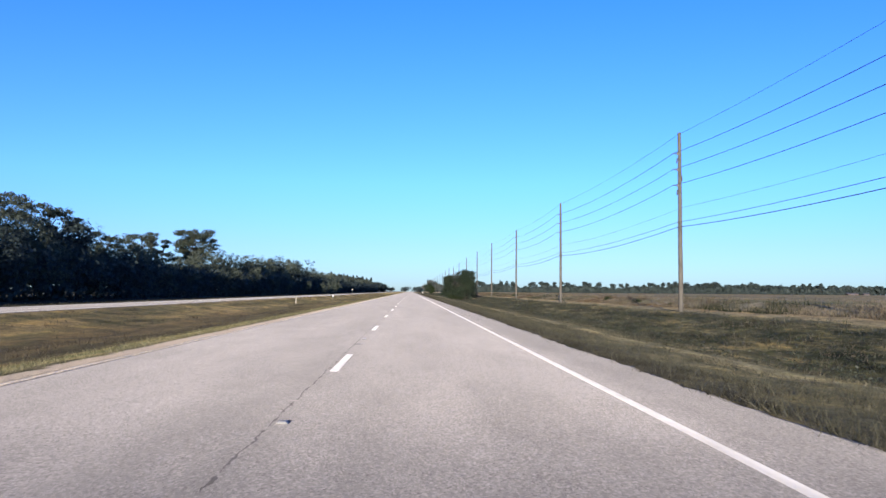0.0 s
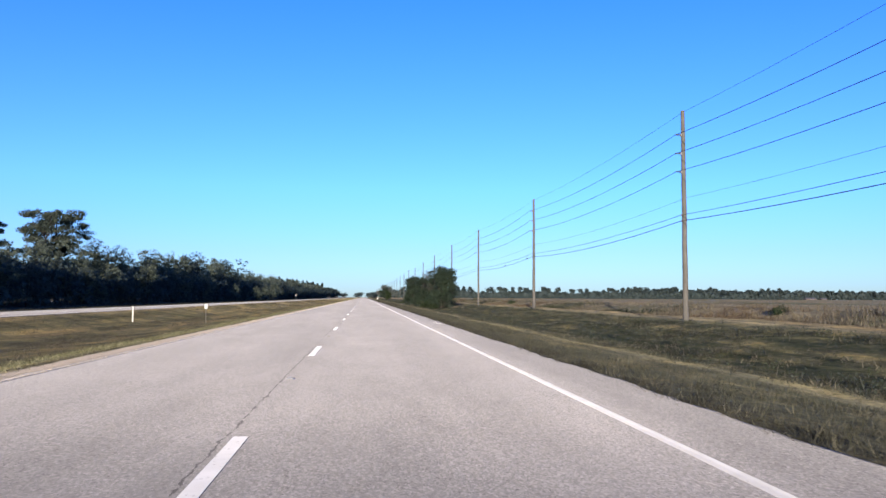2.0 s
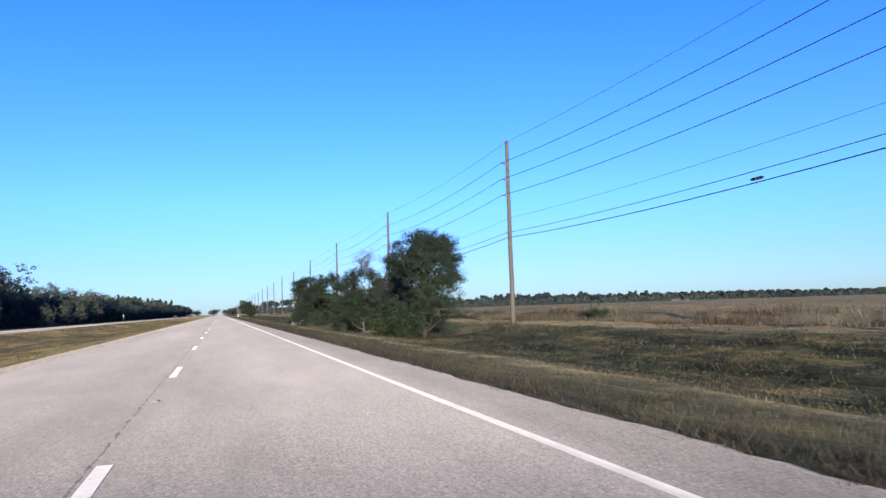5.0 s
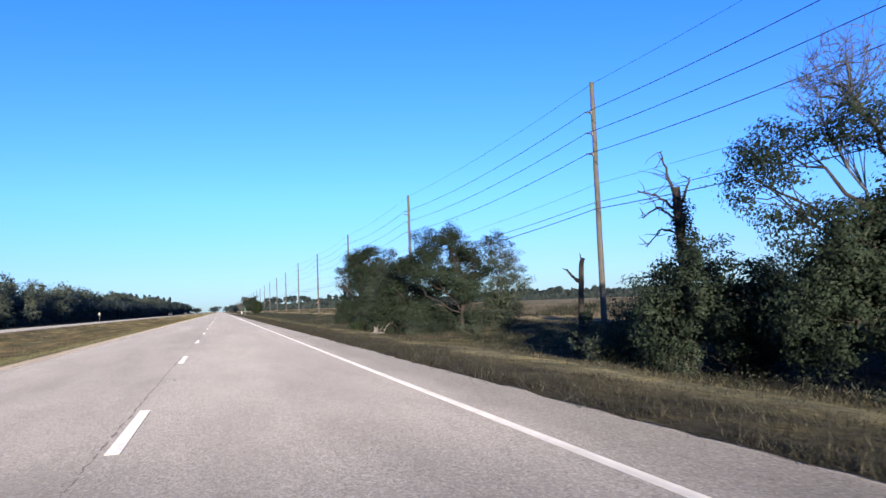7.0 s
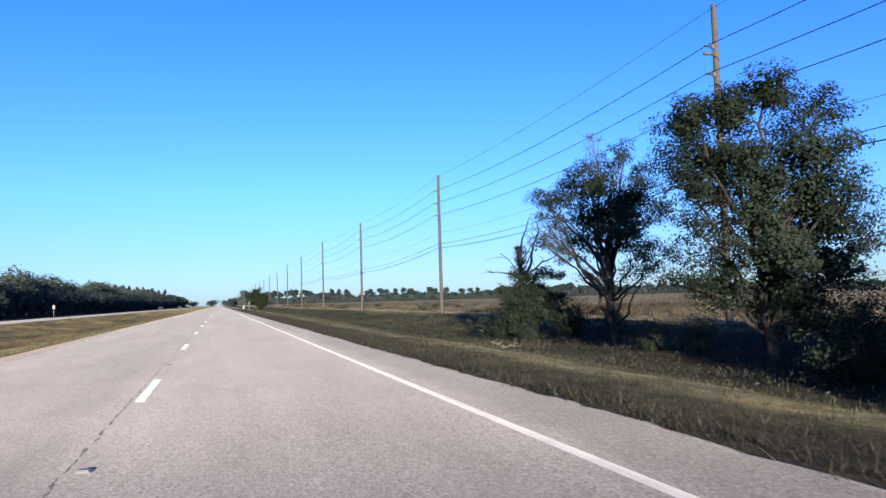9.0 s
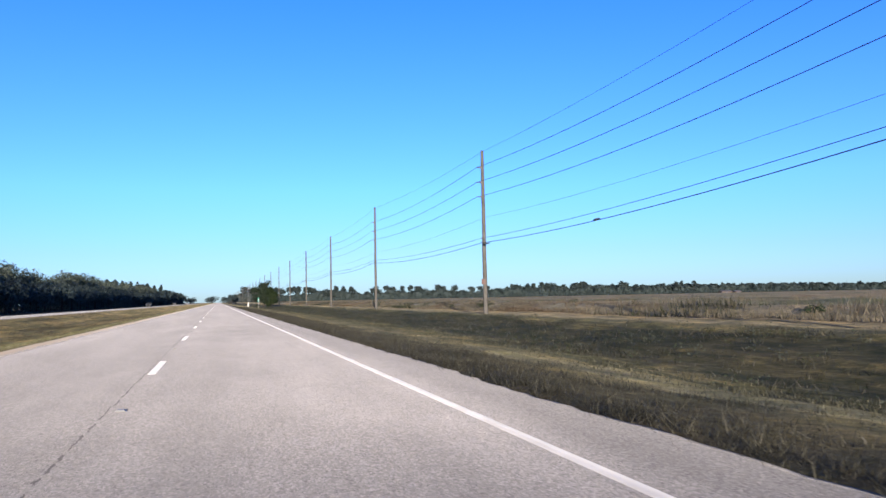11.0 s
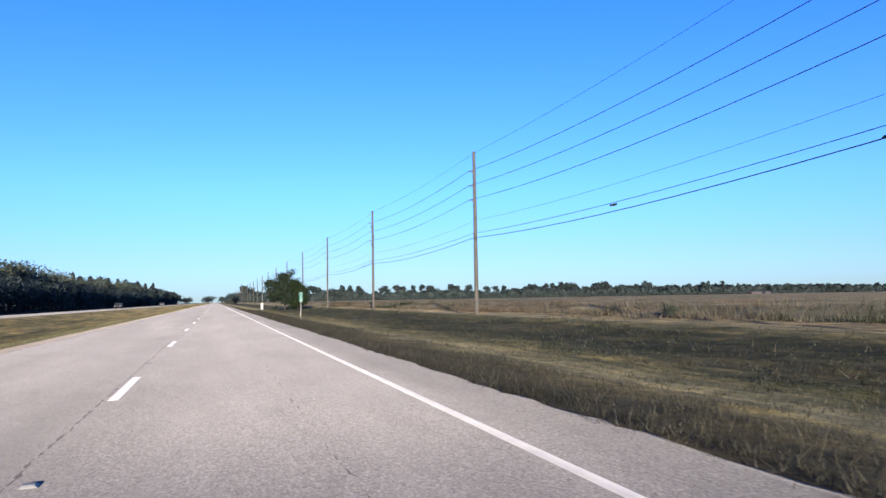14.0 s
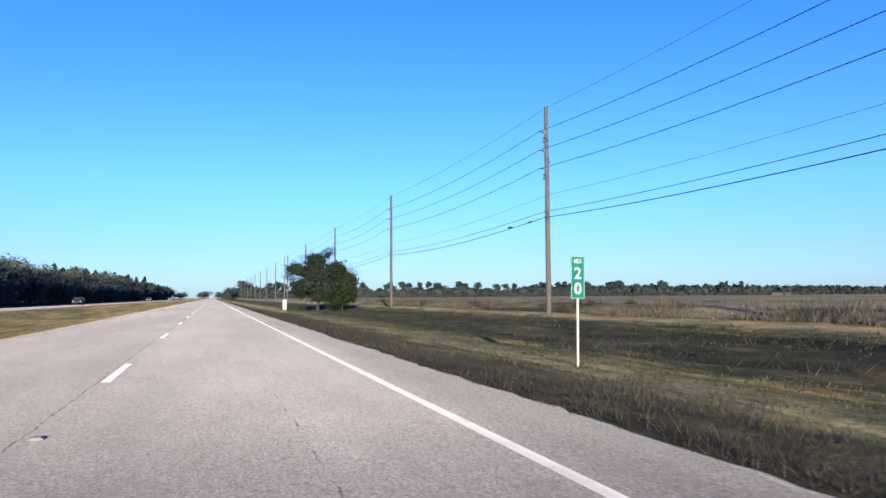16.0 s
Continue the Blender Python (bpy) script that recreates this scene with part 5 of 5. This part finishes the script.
WOOD_SIZES = ((9.8, 3.8), (10.8, 3.6), (9.0, 4.0), (11.6, 3.4), (9.4, 4.3), (8.0, 3.6))
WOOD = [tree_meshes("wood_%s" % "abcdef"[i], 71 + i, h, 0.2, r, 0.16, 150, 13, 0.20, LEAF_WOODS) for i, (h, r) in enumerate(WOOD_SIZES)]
# the same trees once more, in the leaf colour that carries sunlight
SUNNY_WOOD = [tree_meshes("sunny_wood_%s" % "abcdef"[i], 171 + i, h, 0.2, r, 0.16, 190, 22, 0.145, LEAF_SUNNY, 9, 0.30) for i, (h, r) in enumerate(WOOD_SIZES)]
PINES = [pine_meshes("pine_a", 81, 17.8, 6.2, 19), pine_meshes("pine_b", 82, 15.0, 4.6, 11), pine_meshes("pine_c", 83, 15.0, 5.6, 15)]
PINE_AT = [(2, -56, 126, 0.98), (2, -56, 110, 1.0), (1, -57, 134, 0.86), (1, -58, 154, 0.84), (2, -60, 178, 0.97), (1, -59, 190, 0.90), (0, -55.5, 203, 0.93), (0, -56, 209, 1.0), (1, -55, 226, 0.72), (2, -54, 268, 0.76), (1, -54, 300, 0.80), (1, -53, 335, 0.82), (2, -57, 66, 0.98), (0, -58, 40, 0.9), (1, -56, 405, 0.80), (2, -55, 92, 0.95), (1, -54, 470, 0.82)]
for kind, x, y, s in PINE_AT:
    plant("pine_tree", PINES[kind], x, y, "tall dark pine rising above the woods with a flat layered crown", "tree", "pines in the woods", (x * 3 + y) % 6.28, s)
WOODS_Y = [-120, 95, 120, 142, 178, 205, 225, 245, 268, 300, 335, 400, 450, 580, 1000, 1500]
WOODS_H = [12.0, 12.0, 12.0, 10.2, 9.2, 10.8, 11.4, 10.4, 12.8, 12.8, 13.4, 11.6, 11.6, 12.4, 13.4, 13.0]


def woods_height(y):
    return float(np.interp(y, WOODS_Y, WOODS_H))


# the taller back row mostly takes the sunlit leaf colour
for x0, sizes, gap in ((-44.5, (0.52, 0.60, 0.66, 0.74), (4.6, 6.4)), (-49.5, (0.80, 0.92, 1.0, 1.08, 1.18), (7.0, 11.5))):
    y = 12.0
    while y < 470:
        kind = random.randrange(6)
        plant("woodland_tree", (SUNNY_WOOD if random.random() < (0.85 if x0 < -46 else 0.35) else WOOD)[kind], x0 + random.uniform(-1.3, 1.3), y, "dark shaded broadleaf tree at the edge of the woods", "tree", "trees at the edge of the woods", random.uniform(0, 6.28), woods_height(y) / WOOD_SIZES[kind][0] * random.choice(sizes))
        y += random.uniform(*gap)



def joined_woods(name, spots, leaf_mat, leaf, clumps, per, label, lumps=0.33, low=0.1):
    """Far trees in one mesh, too many to count."""
    g = np.random.default_rng(len(name))
    pieces, stems = [], []
    for x, y, h, w in spots:
        p = crown_points(h, h * low, w, w, 5, clumps, g) + [x, y, float(ground_z(x, y))]
        pieces.append(leaves(p, w * lumps * 0.5, per, leaf * h / 9.0, g, 0.75, (x, y, h * 0.4)))
        stems.append(tube(np.array([[x, y, -0.6], [x, y, h * 0.4], [x, y, h * 0.8]]), np.array([0.2, 0.16, 0.06]) * h / 9.0, 4))
    me = mesh_of(name, *merge(pieces), leaf_mat)
    ob = tagged(new(name, me), label, "woods", kind="stuff")
    part_me("trunks", mesh_of("trunks", *merge(stems), BARK), ob)
    return ob


for k, (x, y, size) in enumerate(((-35.5, 352.0, 0.66), (-35.0, 371.0, 0.78), (-36.5, 336.0, 0.60), (-38.0, 300.0, 0.50), (-37.0, 412.0, 0.66))):
    plant("sunlit_tree", SUNNY_WOOD[k], x, y, "pale green tree in sunlit leaf colour standing out in front of the woods", "tree", "trees in front of the woods", 1.3 * k, size)


g = np.random.default_rng(91)
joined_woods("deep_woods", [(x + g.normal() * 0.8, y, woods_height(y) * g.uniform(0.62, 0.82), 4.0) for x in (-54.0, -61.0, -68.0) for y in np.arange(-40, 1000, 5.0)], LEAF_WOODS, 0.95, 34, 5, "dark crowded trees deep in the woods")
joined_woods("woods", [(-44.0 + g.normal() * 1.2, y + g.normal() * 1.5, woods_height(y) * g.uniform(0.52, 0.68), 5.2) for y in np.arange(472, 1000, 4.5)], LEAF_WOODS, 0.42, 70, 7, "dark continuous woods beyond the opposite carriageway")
joined_woods("tall_woods", [(-51.0 + g.normal() * 1.2, y + g.normal() * 2.5, woods_height(y) * g.uniform(0.78, 1.12), g.uniform(5.5, 8.5)) for y in np.arange(474, 1000, 9.0)], LEAF_SUNNY, 0.30, 140, 11, "taller crowns in sunlit leaf colour behind the edge of the woods")
joined_woods("far_woods", [(x + g.normal() * 2, y, woods_height(y) * g.uniform(0.8, 1.05), 5.0) for x in (-46.0, -56.0) for y in np.arange(1003, 1420, 8.0)], LEAF_WOODS, 0.9, 40, 4, "dark woods far along the opposite carriageway")
joined_woods("near_woods", [(x + g.normal(), y, g.uniform(7.2, 9.4), 3.8) for x in (-44.0, -49.0) for y in np.arange(-120, 12, 4.8)], LEAF_WOODS, 0.60, 50, 5, "dark woods beside the opposite carriageway")
g = np.random.default_rng(92)
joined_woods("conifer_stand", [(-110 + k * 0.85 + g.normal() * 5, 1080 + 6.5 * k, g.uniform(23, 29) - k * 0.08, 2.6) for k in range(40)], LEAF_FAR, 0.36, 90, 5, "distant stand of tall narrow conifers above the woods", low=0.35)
g = np.random.default_rng(93)
spots = [(32 + 830 * g.random() ** 1.15, 1572 + g.normal() * 14, g.uniform(14, 26), g.uniform(4.5, 9.5)) for k in range(105)]
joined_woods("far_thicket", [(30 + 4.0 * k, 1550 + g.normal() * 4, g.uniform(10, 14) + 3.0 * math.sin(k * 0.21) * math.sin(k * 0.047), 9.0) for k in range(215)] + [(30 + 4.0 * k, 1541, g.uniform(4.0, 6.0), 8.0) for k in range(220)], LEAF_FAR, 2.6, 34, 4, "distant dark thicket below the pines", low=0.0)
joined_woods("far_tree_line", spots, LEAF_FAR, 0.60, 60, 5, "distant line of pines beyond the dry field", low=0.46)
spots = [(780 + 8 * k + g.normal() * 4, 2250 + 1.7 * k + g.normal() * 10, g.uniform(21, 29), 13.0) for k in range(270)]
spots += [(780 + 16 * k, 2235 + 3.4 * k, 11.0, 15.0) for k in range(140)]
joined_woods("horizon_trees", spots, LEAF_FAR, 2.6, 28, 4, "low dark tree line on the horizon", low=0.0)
spots = [(14 + g.normal() * 2.5, y, g.uniform(4.5, 8.5), 3.4) for y in np.r_[np.arange(880, 935, 9), np.arange(990, 1500, 16)]]
joined_woods("verge_trees", spots, LEAF_WOODS, 0.45, 60, 6, "distant bushes and small trees along the verge")
spots = [(-10 + g.normal() * 14, 1640 + g.normal() * 30, g.uniform(7, 12), 7.0) for k in range(16)] + [(-36 + g.normal() * 3, 1430 + 9 * k, g.uniform(6, 9), 4.0) for k in range(14)]
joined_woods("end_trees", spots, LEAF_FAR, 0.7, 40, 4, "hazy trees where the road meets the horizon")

g = np.random.default_rng(94)
low_y = np.r_[np.arange(-110, 420, 0.22), np.arange(420, 1410, 0.6)]
low_p = np.c_[-42.0 - g.random(len(low_y)) * 8.0, low_y, 5.5 * g.random(len(low_y)) ** 1.1]
tagged(new("understory", mesh_of("understory", *leaves(low_p, 0.85, 20, 0.34, g), LEAF_WOODS)), "dark tangled undergrowth along the foot of the woods", "undergrowth", kind="stuff")

# ---- far farm buildings ----
def barn(x, y, wide, deep, wall, roof):
    ob = thing("barn", (x, y, -0.5), "small far barn with a pale metal roof beyond the field", "building", "far farm buildings")
    part("wall", box_bm(-wide / 2, wide / 2, -deep / 2, deep / 2, 0, wall), BARN_WALL, ob)
    bm = bmesh.new()
    o = 0.6
    a = [bm.verts.new(q) for q in ((-wide / 2 - o, -deep / 2 - o, wall), (wide / 2 + o, -deep / 2 - o, wall), (wide / 2 + o, deep / 2 + o, wall), (-wide / 2 - o, deep / 2 + o, wall), (-wide / 2 - o, 0, wall + roof), (wide / 2 + o, 0, wall + roof))]
    for q in ((0, 1, 5, 4), (2, 3, 4, 5), (0, 4, 3), (1, 2, 5), (0, 3, 2, 1)):
        bm.faces.new([a[i] for i in q])
    part("roof", bm, ROOF_METAL, ob, "pale metal roof")
    part("door", box_bm(-2, 2, -deep / 2 - 0.08, -deep / 2 + 0.02, 0, wall * 0.75), ROOF_METAL, ob, "pale sliding door")


barn(905, 1532, 22, 10, 3.2, 2.2)
barn(948, 1555, 12, 8, 3, 2)
barn(872, 1550, 9, 7, 3, 2)


# ---- cars on the opposite carriageway ----
def car(x, y, body, label):
    ob = thing("car", (x, y, -0.08), label, "car", "cars on the opposite carriageway")
    L, W = 4.6, 1.84
    side = [(-2.3, 0.45), (-2.28, 0.85), (-1.25, 1.02), (-0.55, 1.58), (1.35, 1.62), (2.05, 1.12), (2.28, 1.0), (2.3, 0.42)]
    bm = bmesh.new()
    rings = []
    for s in (-1, -0.86, 0.86, 1):
        rings.append([bm.verts.new((s * W / 2, py, pz if abs(s) < 1 else (pz if pz < 1.05 else 1.0 + (pz - 1.0) * 0.9))) for py, pz in side])
    for r0, r1 in zip(rings[:-1], rings[1:]):
        for i in range(len(side)):
            j = (i + 1) % len(side)
            bm.faces.new((r0[i], r0[j], r1[j], r1[i]))
    bm.faces.new(rings[0][::-1])
    bm.faces.new(rings[-1])
    bmesh.ops.recalc_face_normals(bm, faces=bm.faces)
    part("body", bm, body, ob)
    bm = bmesh.new()
    q = [bm.verts.new(p) for p in ((-0.74, -1.24, 1.075), (0.74, -1.24, 1.075), (0.66, -0.60, 1.585), (-0.66, -0.60, 1.585))]
    q += [bm.verts.new(v.co + Vector((0, 0.03, -0.03))) for v in q]
    for f in ((0, 1, 2, 3), (7, 6, 5, 4), (0, 4, 5, 1), (1, 5, 6, 2), (2, 6, 7, 3), (3, 7, 4, 0)):
        bm.faces.new([q[i] for i in f])
    part("windscreen", bm, GLASS_DARK, ob, "dark windscreen")
    for s in (-1, 1):
        part("side_window", box_bm(s * 0.925 - 0.01, s * 0.925 + 0.01, -0.5, 1.3, 1.08, 1.45), GLASS_DARK, ob, "dark side window")
        part("headlight", box_bm(s * 0.72 - 0.17, s * 0.72 + 0.17, -2.33, -2.2, 0.68, 0.83, 0.02), LENS, ob, "clear headlight")
        part("mirror", box_bm(s * 1.02 - 0.09, s * 1.02 + 0.09, -0.75, -0.62, 1.0, 1.14, 0.02), body, ob)
        for yy in (-1.4, 1.4):
            tyre = part("wheel", rod_bm((s * 0.72, yy, 0.33), (s * 0.93, yy, 0.33), 0.33, 0.33, 20), RUBBER, ob, "black tyre")
            part("rim", rod_bm((s * 0.925, yy, 0.33), (s * 0.945, yy, 0.33), 0.2, 0.19, 14), STEEL, tyre, "silver rim")
    part("grille", box_bm(-0.5, 0.5, -2.32, -2.25, 0.55, 0.72, 0.01), RUBBER, ob, "dark grille")


car(-25.0, 640.0, CAR_DARK, "dark compact car coming along the opposite carriageway")
car(-25.0, 825.0, CAR_SILVER, "silver car far off on the opposite carriageway")
car(-22.0, 940.0, CAR_WHITE, "white car far off on the opposite carriageway")

# ---- grasses ----
def scatter(n, x0, x1, y0, y1, g, power=1.0):
    x, y = x0 + (x1 - x0) * g.random(n), y0 + (y1 - y0) * g.random(n) ** power
    return np.c_[x, y, ground_z(x, y)]


def grass(name, pieces, material, label):
    return tagged(new(name, mesh_of(name, *merge(pieces), material)), label, "grass", kind="stuff")


g = np.random.default_rng(101)
at = scatter(40000, 4.9, 8.3, -5, 540, g)
at = at[g.random(len(at)) < 0.4 + 0.6 * (np.sin(at[:, 1] * 0.9 + at[:, 0] * 2.0) + np.sin(at[:, 1] * 0.23 - at[:, 0]) > -0.5)]
far = at[:, 1] + g.normal(size=len(at)) * 22.0 > 178.0
for name, keep, material, label in (("verge_grass", ~far, GRASS_VERGE, "short dry olive-brown grass along the pavement edge"), ("rank_grass", far, GRASS_RANK, "denser dark brownish grass along the pavement edge")):
    p = at[keep]
    grass(name, [tufts(p, 9, np.clip(0.11 - 0.009 * (p[:, 0] - 5), 0.055, 0.2) * g.uniform(0.4, 1.7, len(p)) * (1.0 + 0.35 * np.sin(p[:, 1] * 1.7 + p[:, 0] * 3.0)), 0.0055, g, 0.7, 0.14)], material, label)
at = scatter(9000, 4.78, 5.35, -5, 540, g)
at = at[g.random(len(at)) < 0.55 + 0.45 * np.sin(at[:, 1] * 2.3 + 2 * np.sin(at[:, 1] * 0.37))]
at[:, 2] = np.maximum(at[:, 2], -0.03)
grass("edge_tufts", [tufts(at, 14, 0.085 * g.uniform(0.5, 1.6, len(at)), 0.005, g, 0.8, 0.07)], GRASS_RANK, "ragged dark grass tufts along the broken pavement edge")
at = scatter(7000, 4.9, 9.5, -5, 540, g)
grass("dry_tufts", [tufts(at, 9, 0.045 * g.uniform(0.6, 1.6, len(at)), 0.0045, g, 0.9, 0.08)], GRASS_BROWN, "scattered pale dry grass tufts on the verge")
at = scatter(20000, 8.9, 13.0, 0, 560, g)
grass("swale_grass", [tufts(at, 5, 0.07, 0.014, g, 0.8, 0.14)], GRASS_SWALE, "thin yellowish grass on the slope of the swale")
at = scatter(24000, 10.6, 21.6, 10, 560, g)
thick = np.sin(at[:, 0] * 0.9 + np.sin(at[:, 1] * 0.17) * 2) + np.sin(at[:, 1] * 0.35)
at = at[((thick + np.sin(at[:, 1] * 1.3 + at[:, 0] * 0.7) > -0.3) | (g.random(len(at)) < 0.2)) & ((at[:, 1] < 330) | (g.random(len(at)) < 0.6))]
leafy = at[(g.random(len(at)) < 0.13) & (at[:, 0] > 11.5)] + [0, 0, 0.14]
grass("ditch_weeds", [tufts(at, 7, (0.17 + 0.10 * np.sin(at[:, 0] * 1.1 + at[:, 1] * 0.4)) * np.clip((at[:, 0] - 9.5) / 3, 0.4, 1.2), 0.011, g, 0.8, 0.16)], WEEDS, "dark withered weeds filling the swale")
tagged(new("leafy_weeds", mesh_of("leafy_weeds", *leaves(leafy, 0.24, 18, 0.034, g, 0.55), WEEDS_GREEN)), "low leafy green weeds in the swale", "weeds", kind="stuff")
mounds = scatter(5200, 11.6, 21.4, 10, 560, g)
mounds = mounds[np.sin(mounds[:, 1] * 0.13 + mounds[:, 0] * 0.4) + np.sin(mounds[:, 1] * 0.05) > -1.0] + [0, 0, 0.13]
mounds = mounds[(mounds[:, 1] < 320) | (g.random(len(mounds)) < 0.45)]
tagged(new("weed_mounds", mesh_of("weed_mounds", *leaves(mounds, g.uniform(0.12, 0.34, len(mounds)), 20, 0.040, g, 0.55), WEEDS_GREY)), "knee-high grey-green weed clumps in the swale", "weeds", kind="stuff")
dry = scatter(6000, 10.5, 21.0, 10, 560, g)
dry = dry[(np.sin(dry[:, 1] * 0.21 + dry[:, 0] * 0.9) > 0.1) & (dry[:, 1] < 330)]
grass("dry_weeds", [tufts(dry, 9, 0.15, 0.010, g, 0.7, 0.14)], GRASS_TAN, "dry pale weed stalks in the swale")
spots = [scatter(26, 12.2, 14.0, 248.8, 250.6, g), scatter(40, 14.8, 18.0, 249.2, 251.6, g), scatter(50, 16.2, 19.2, 196.6, 199.4, g), scatter(24, 13.0, 15.0, 292.0, 295.0, g), scatter(24, 16.2, 17.4, 285.0, 288.0, g), scatter(30, 12.4, 14.4, 205.0, 209.0, g)]
grass("dry_stalks", [tufts(np.concatenate(spots), 16, 0.42, 0.010, g, 0.6, 0.28)], GRASS_TAN, "dry tan stalks at the foot of the trees")
at = scatter(16000, -8.0, -4.62, 0, 520, g)
grass("median_grass", [tufts(at, 7, 0.06 * g.uniform(0.5, 1.6, len(at)), 0.011, g, 0.9, 0.15)], GRASS_MEDIAN, "dry yellow-green mown grass along the median's edge")
at = np.concatenate([scatter(17000, -20, -7.2, 0, 460, g)])
at = at[np.sin(at[:, 1] * 0.31 + at[:, 0] * 0.8) + np.sin(at[:, 1] * 0.11 - at[:, 0] * 0.5) > -0.8]
grass("hollow_grass", [tufts(at, 5, 0.10 * g.uniform(0.5, 1.6, len(at)), 0.016, g, 0.8, 0.18)], GRASS_BROWN, "rough olive-tan grass in the median's hollow")
# the woods' shade on this grass is carried by its dark leaf colour
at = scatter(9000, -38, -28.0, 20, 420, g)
grass("shoulder_grass", [tufts(at, 4, 0.16, 0.02, g)], WEEDS, "grass in a dark shade colour below the woods")


def field_top(X, Y):
    h = 0.62 + 0.06 * np.sin(X * 0.35 + np.sin(Y * 0.13) * 2) * np.sin(Y * 0.27) + 0.05 * np.sin(Y * 0.9 + X * 1.3) * np.sin(X * 0.7)
    return np.where(X < 27.6, -0.35, ground_z(X, Y) + h * np.clip((X - 27.4) / 2.0, 0.25, 1.0))


fx = np.unique(np.r_[27.0, 27.6, np.linspace(28, 60, 40), np.linspace(62, 160, 24), np.linspace(170, 900, 26), 1200, 1800, 2600])
fy = np.unique(np.r_[np.linspace(-80, 640, 400), np.linspace(650, 1530, 50)])
tagged(sheet("dry_field", fx, fy, field_top, FIELD), "wide field of tall dry tan grass", "grass", kind="stuff")
at = np.concatenate([scatter(17000, 26.2, 30.5, 20, 600, g), scatter(10000, 30, 60, 40, 700, g), scatter(4000, 60, 160, 120, 900, g)])
at[:, 2] += np.where(at[:, 0] > 29, 0.35, 0.0)
tall = np.where(at[:, 0] < 30, 0.2 + 0.6 * np.clip((at[:, 0] - 26.2) / 2.2, 0, 1) * (0.7 + 0.3 * np.sin(at[:, 1] * 0.35 + np.sin(at[:, 1] * 0.11) * 2)), 0.5)
sort = np.sin(at[:, 1] * 0.19 + np.sin(at[:, 0] * 0.2) * 1.5) + np.sin(at[:, 1] * 0.067 + 1.0) + g.normal(size=len(at)) * 0.5
for name, keep, material, label in (("tall_grass", abs(sort) < 0.8, GRASS_TAN, "tall dry tan grass at the edge of the field"), ("rust_grass", sort >= 0.8, GRASS_RUST, "tall rust-brown grass in the field"), ("olive_grass", sort <= -0.8, GRASS_OLIVE, "dull olive-green weeds among the field's dry grass")):
    grass(name, [tufts(at[keep], 6, tall[keep] * g.uniform(0.7, 1.25, keep.sum()), 0.022, g, 0.35, 0.3)], material, label)
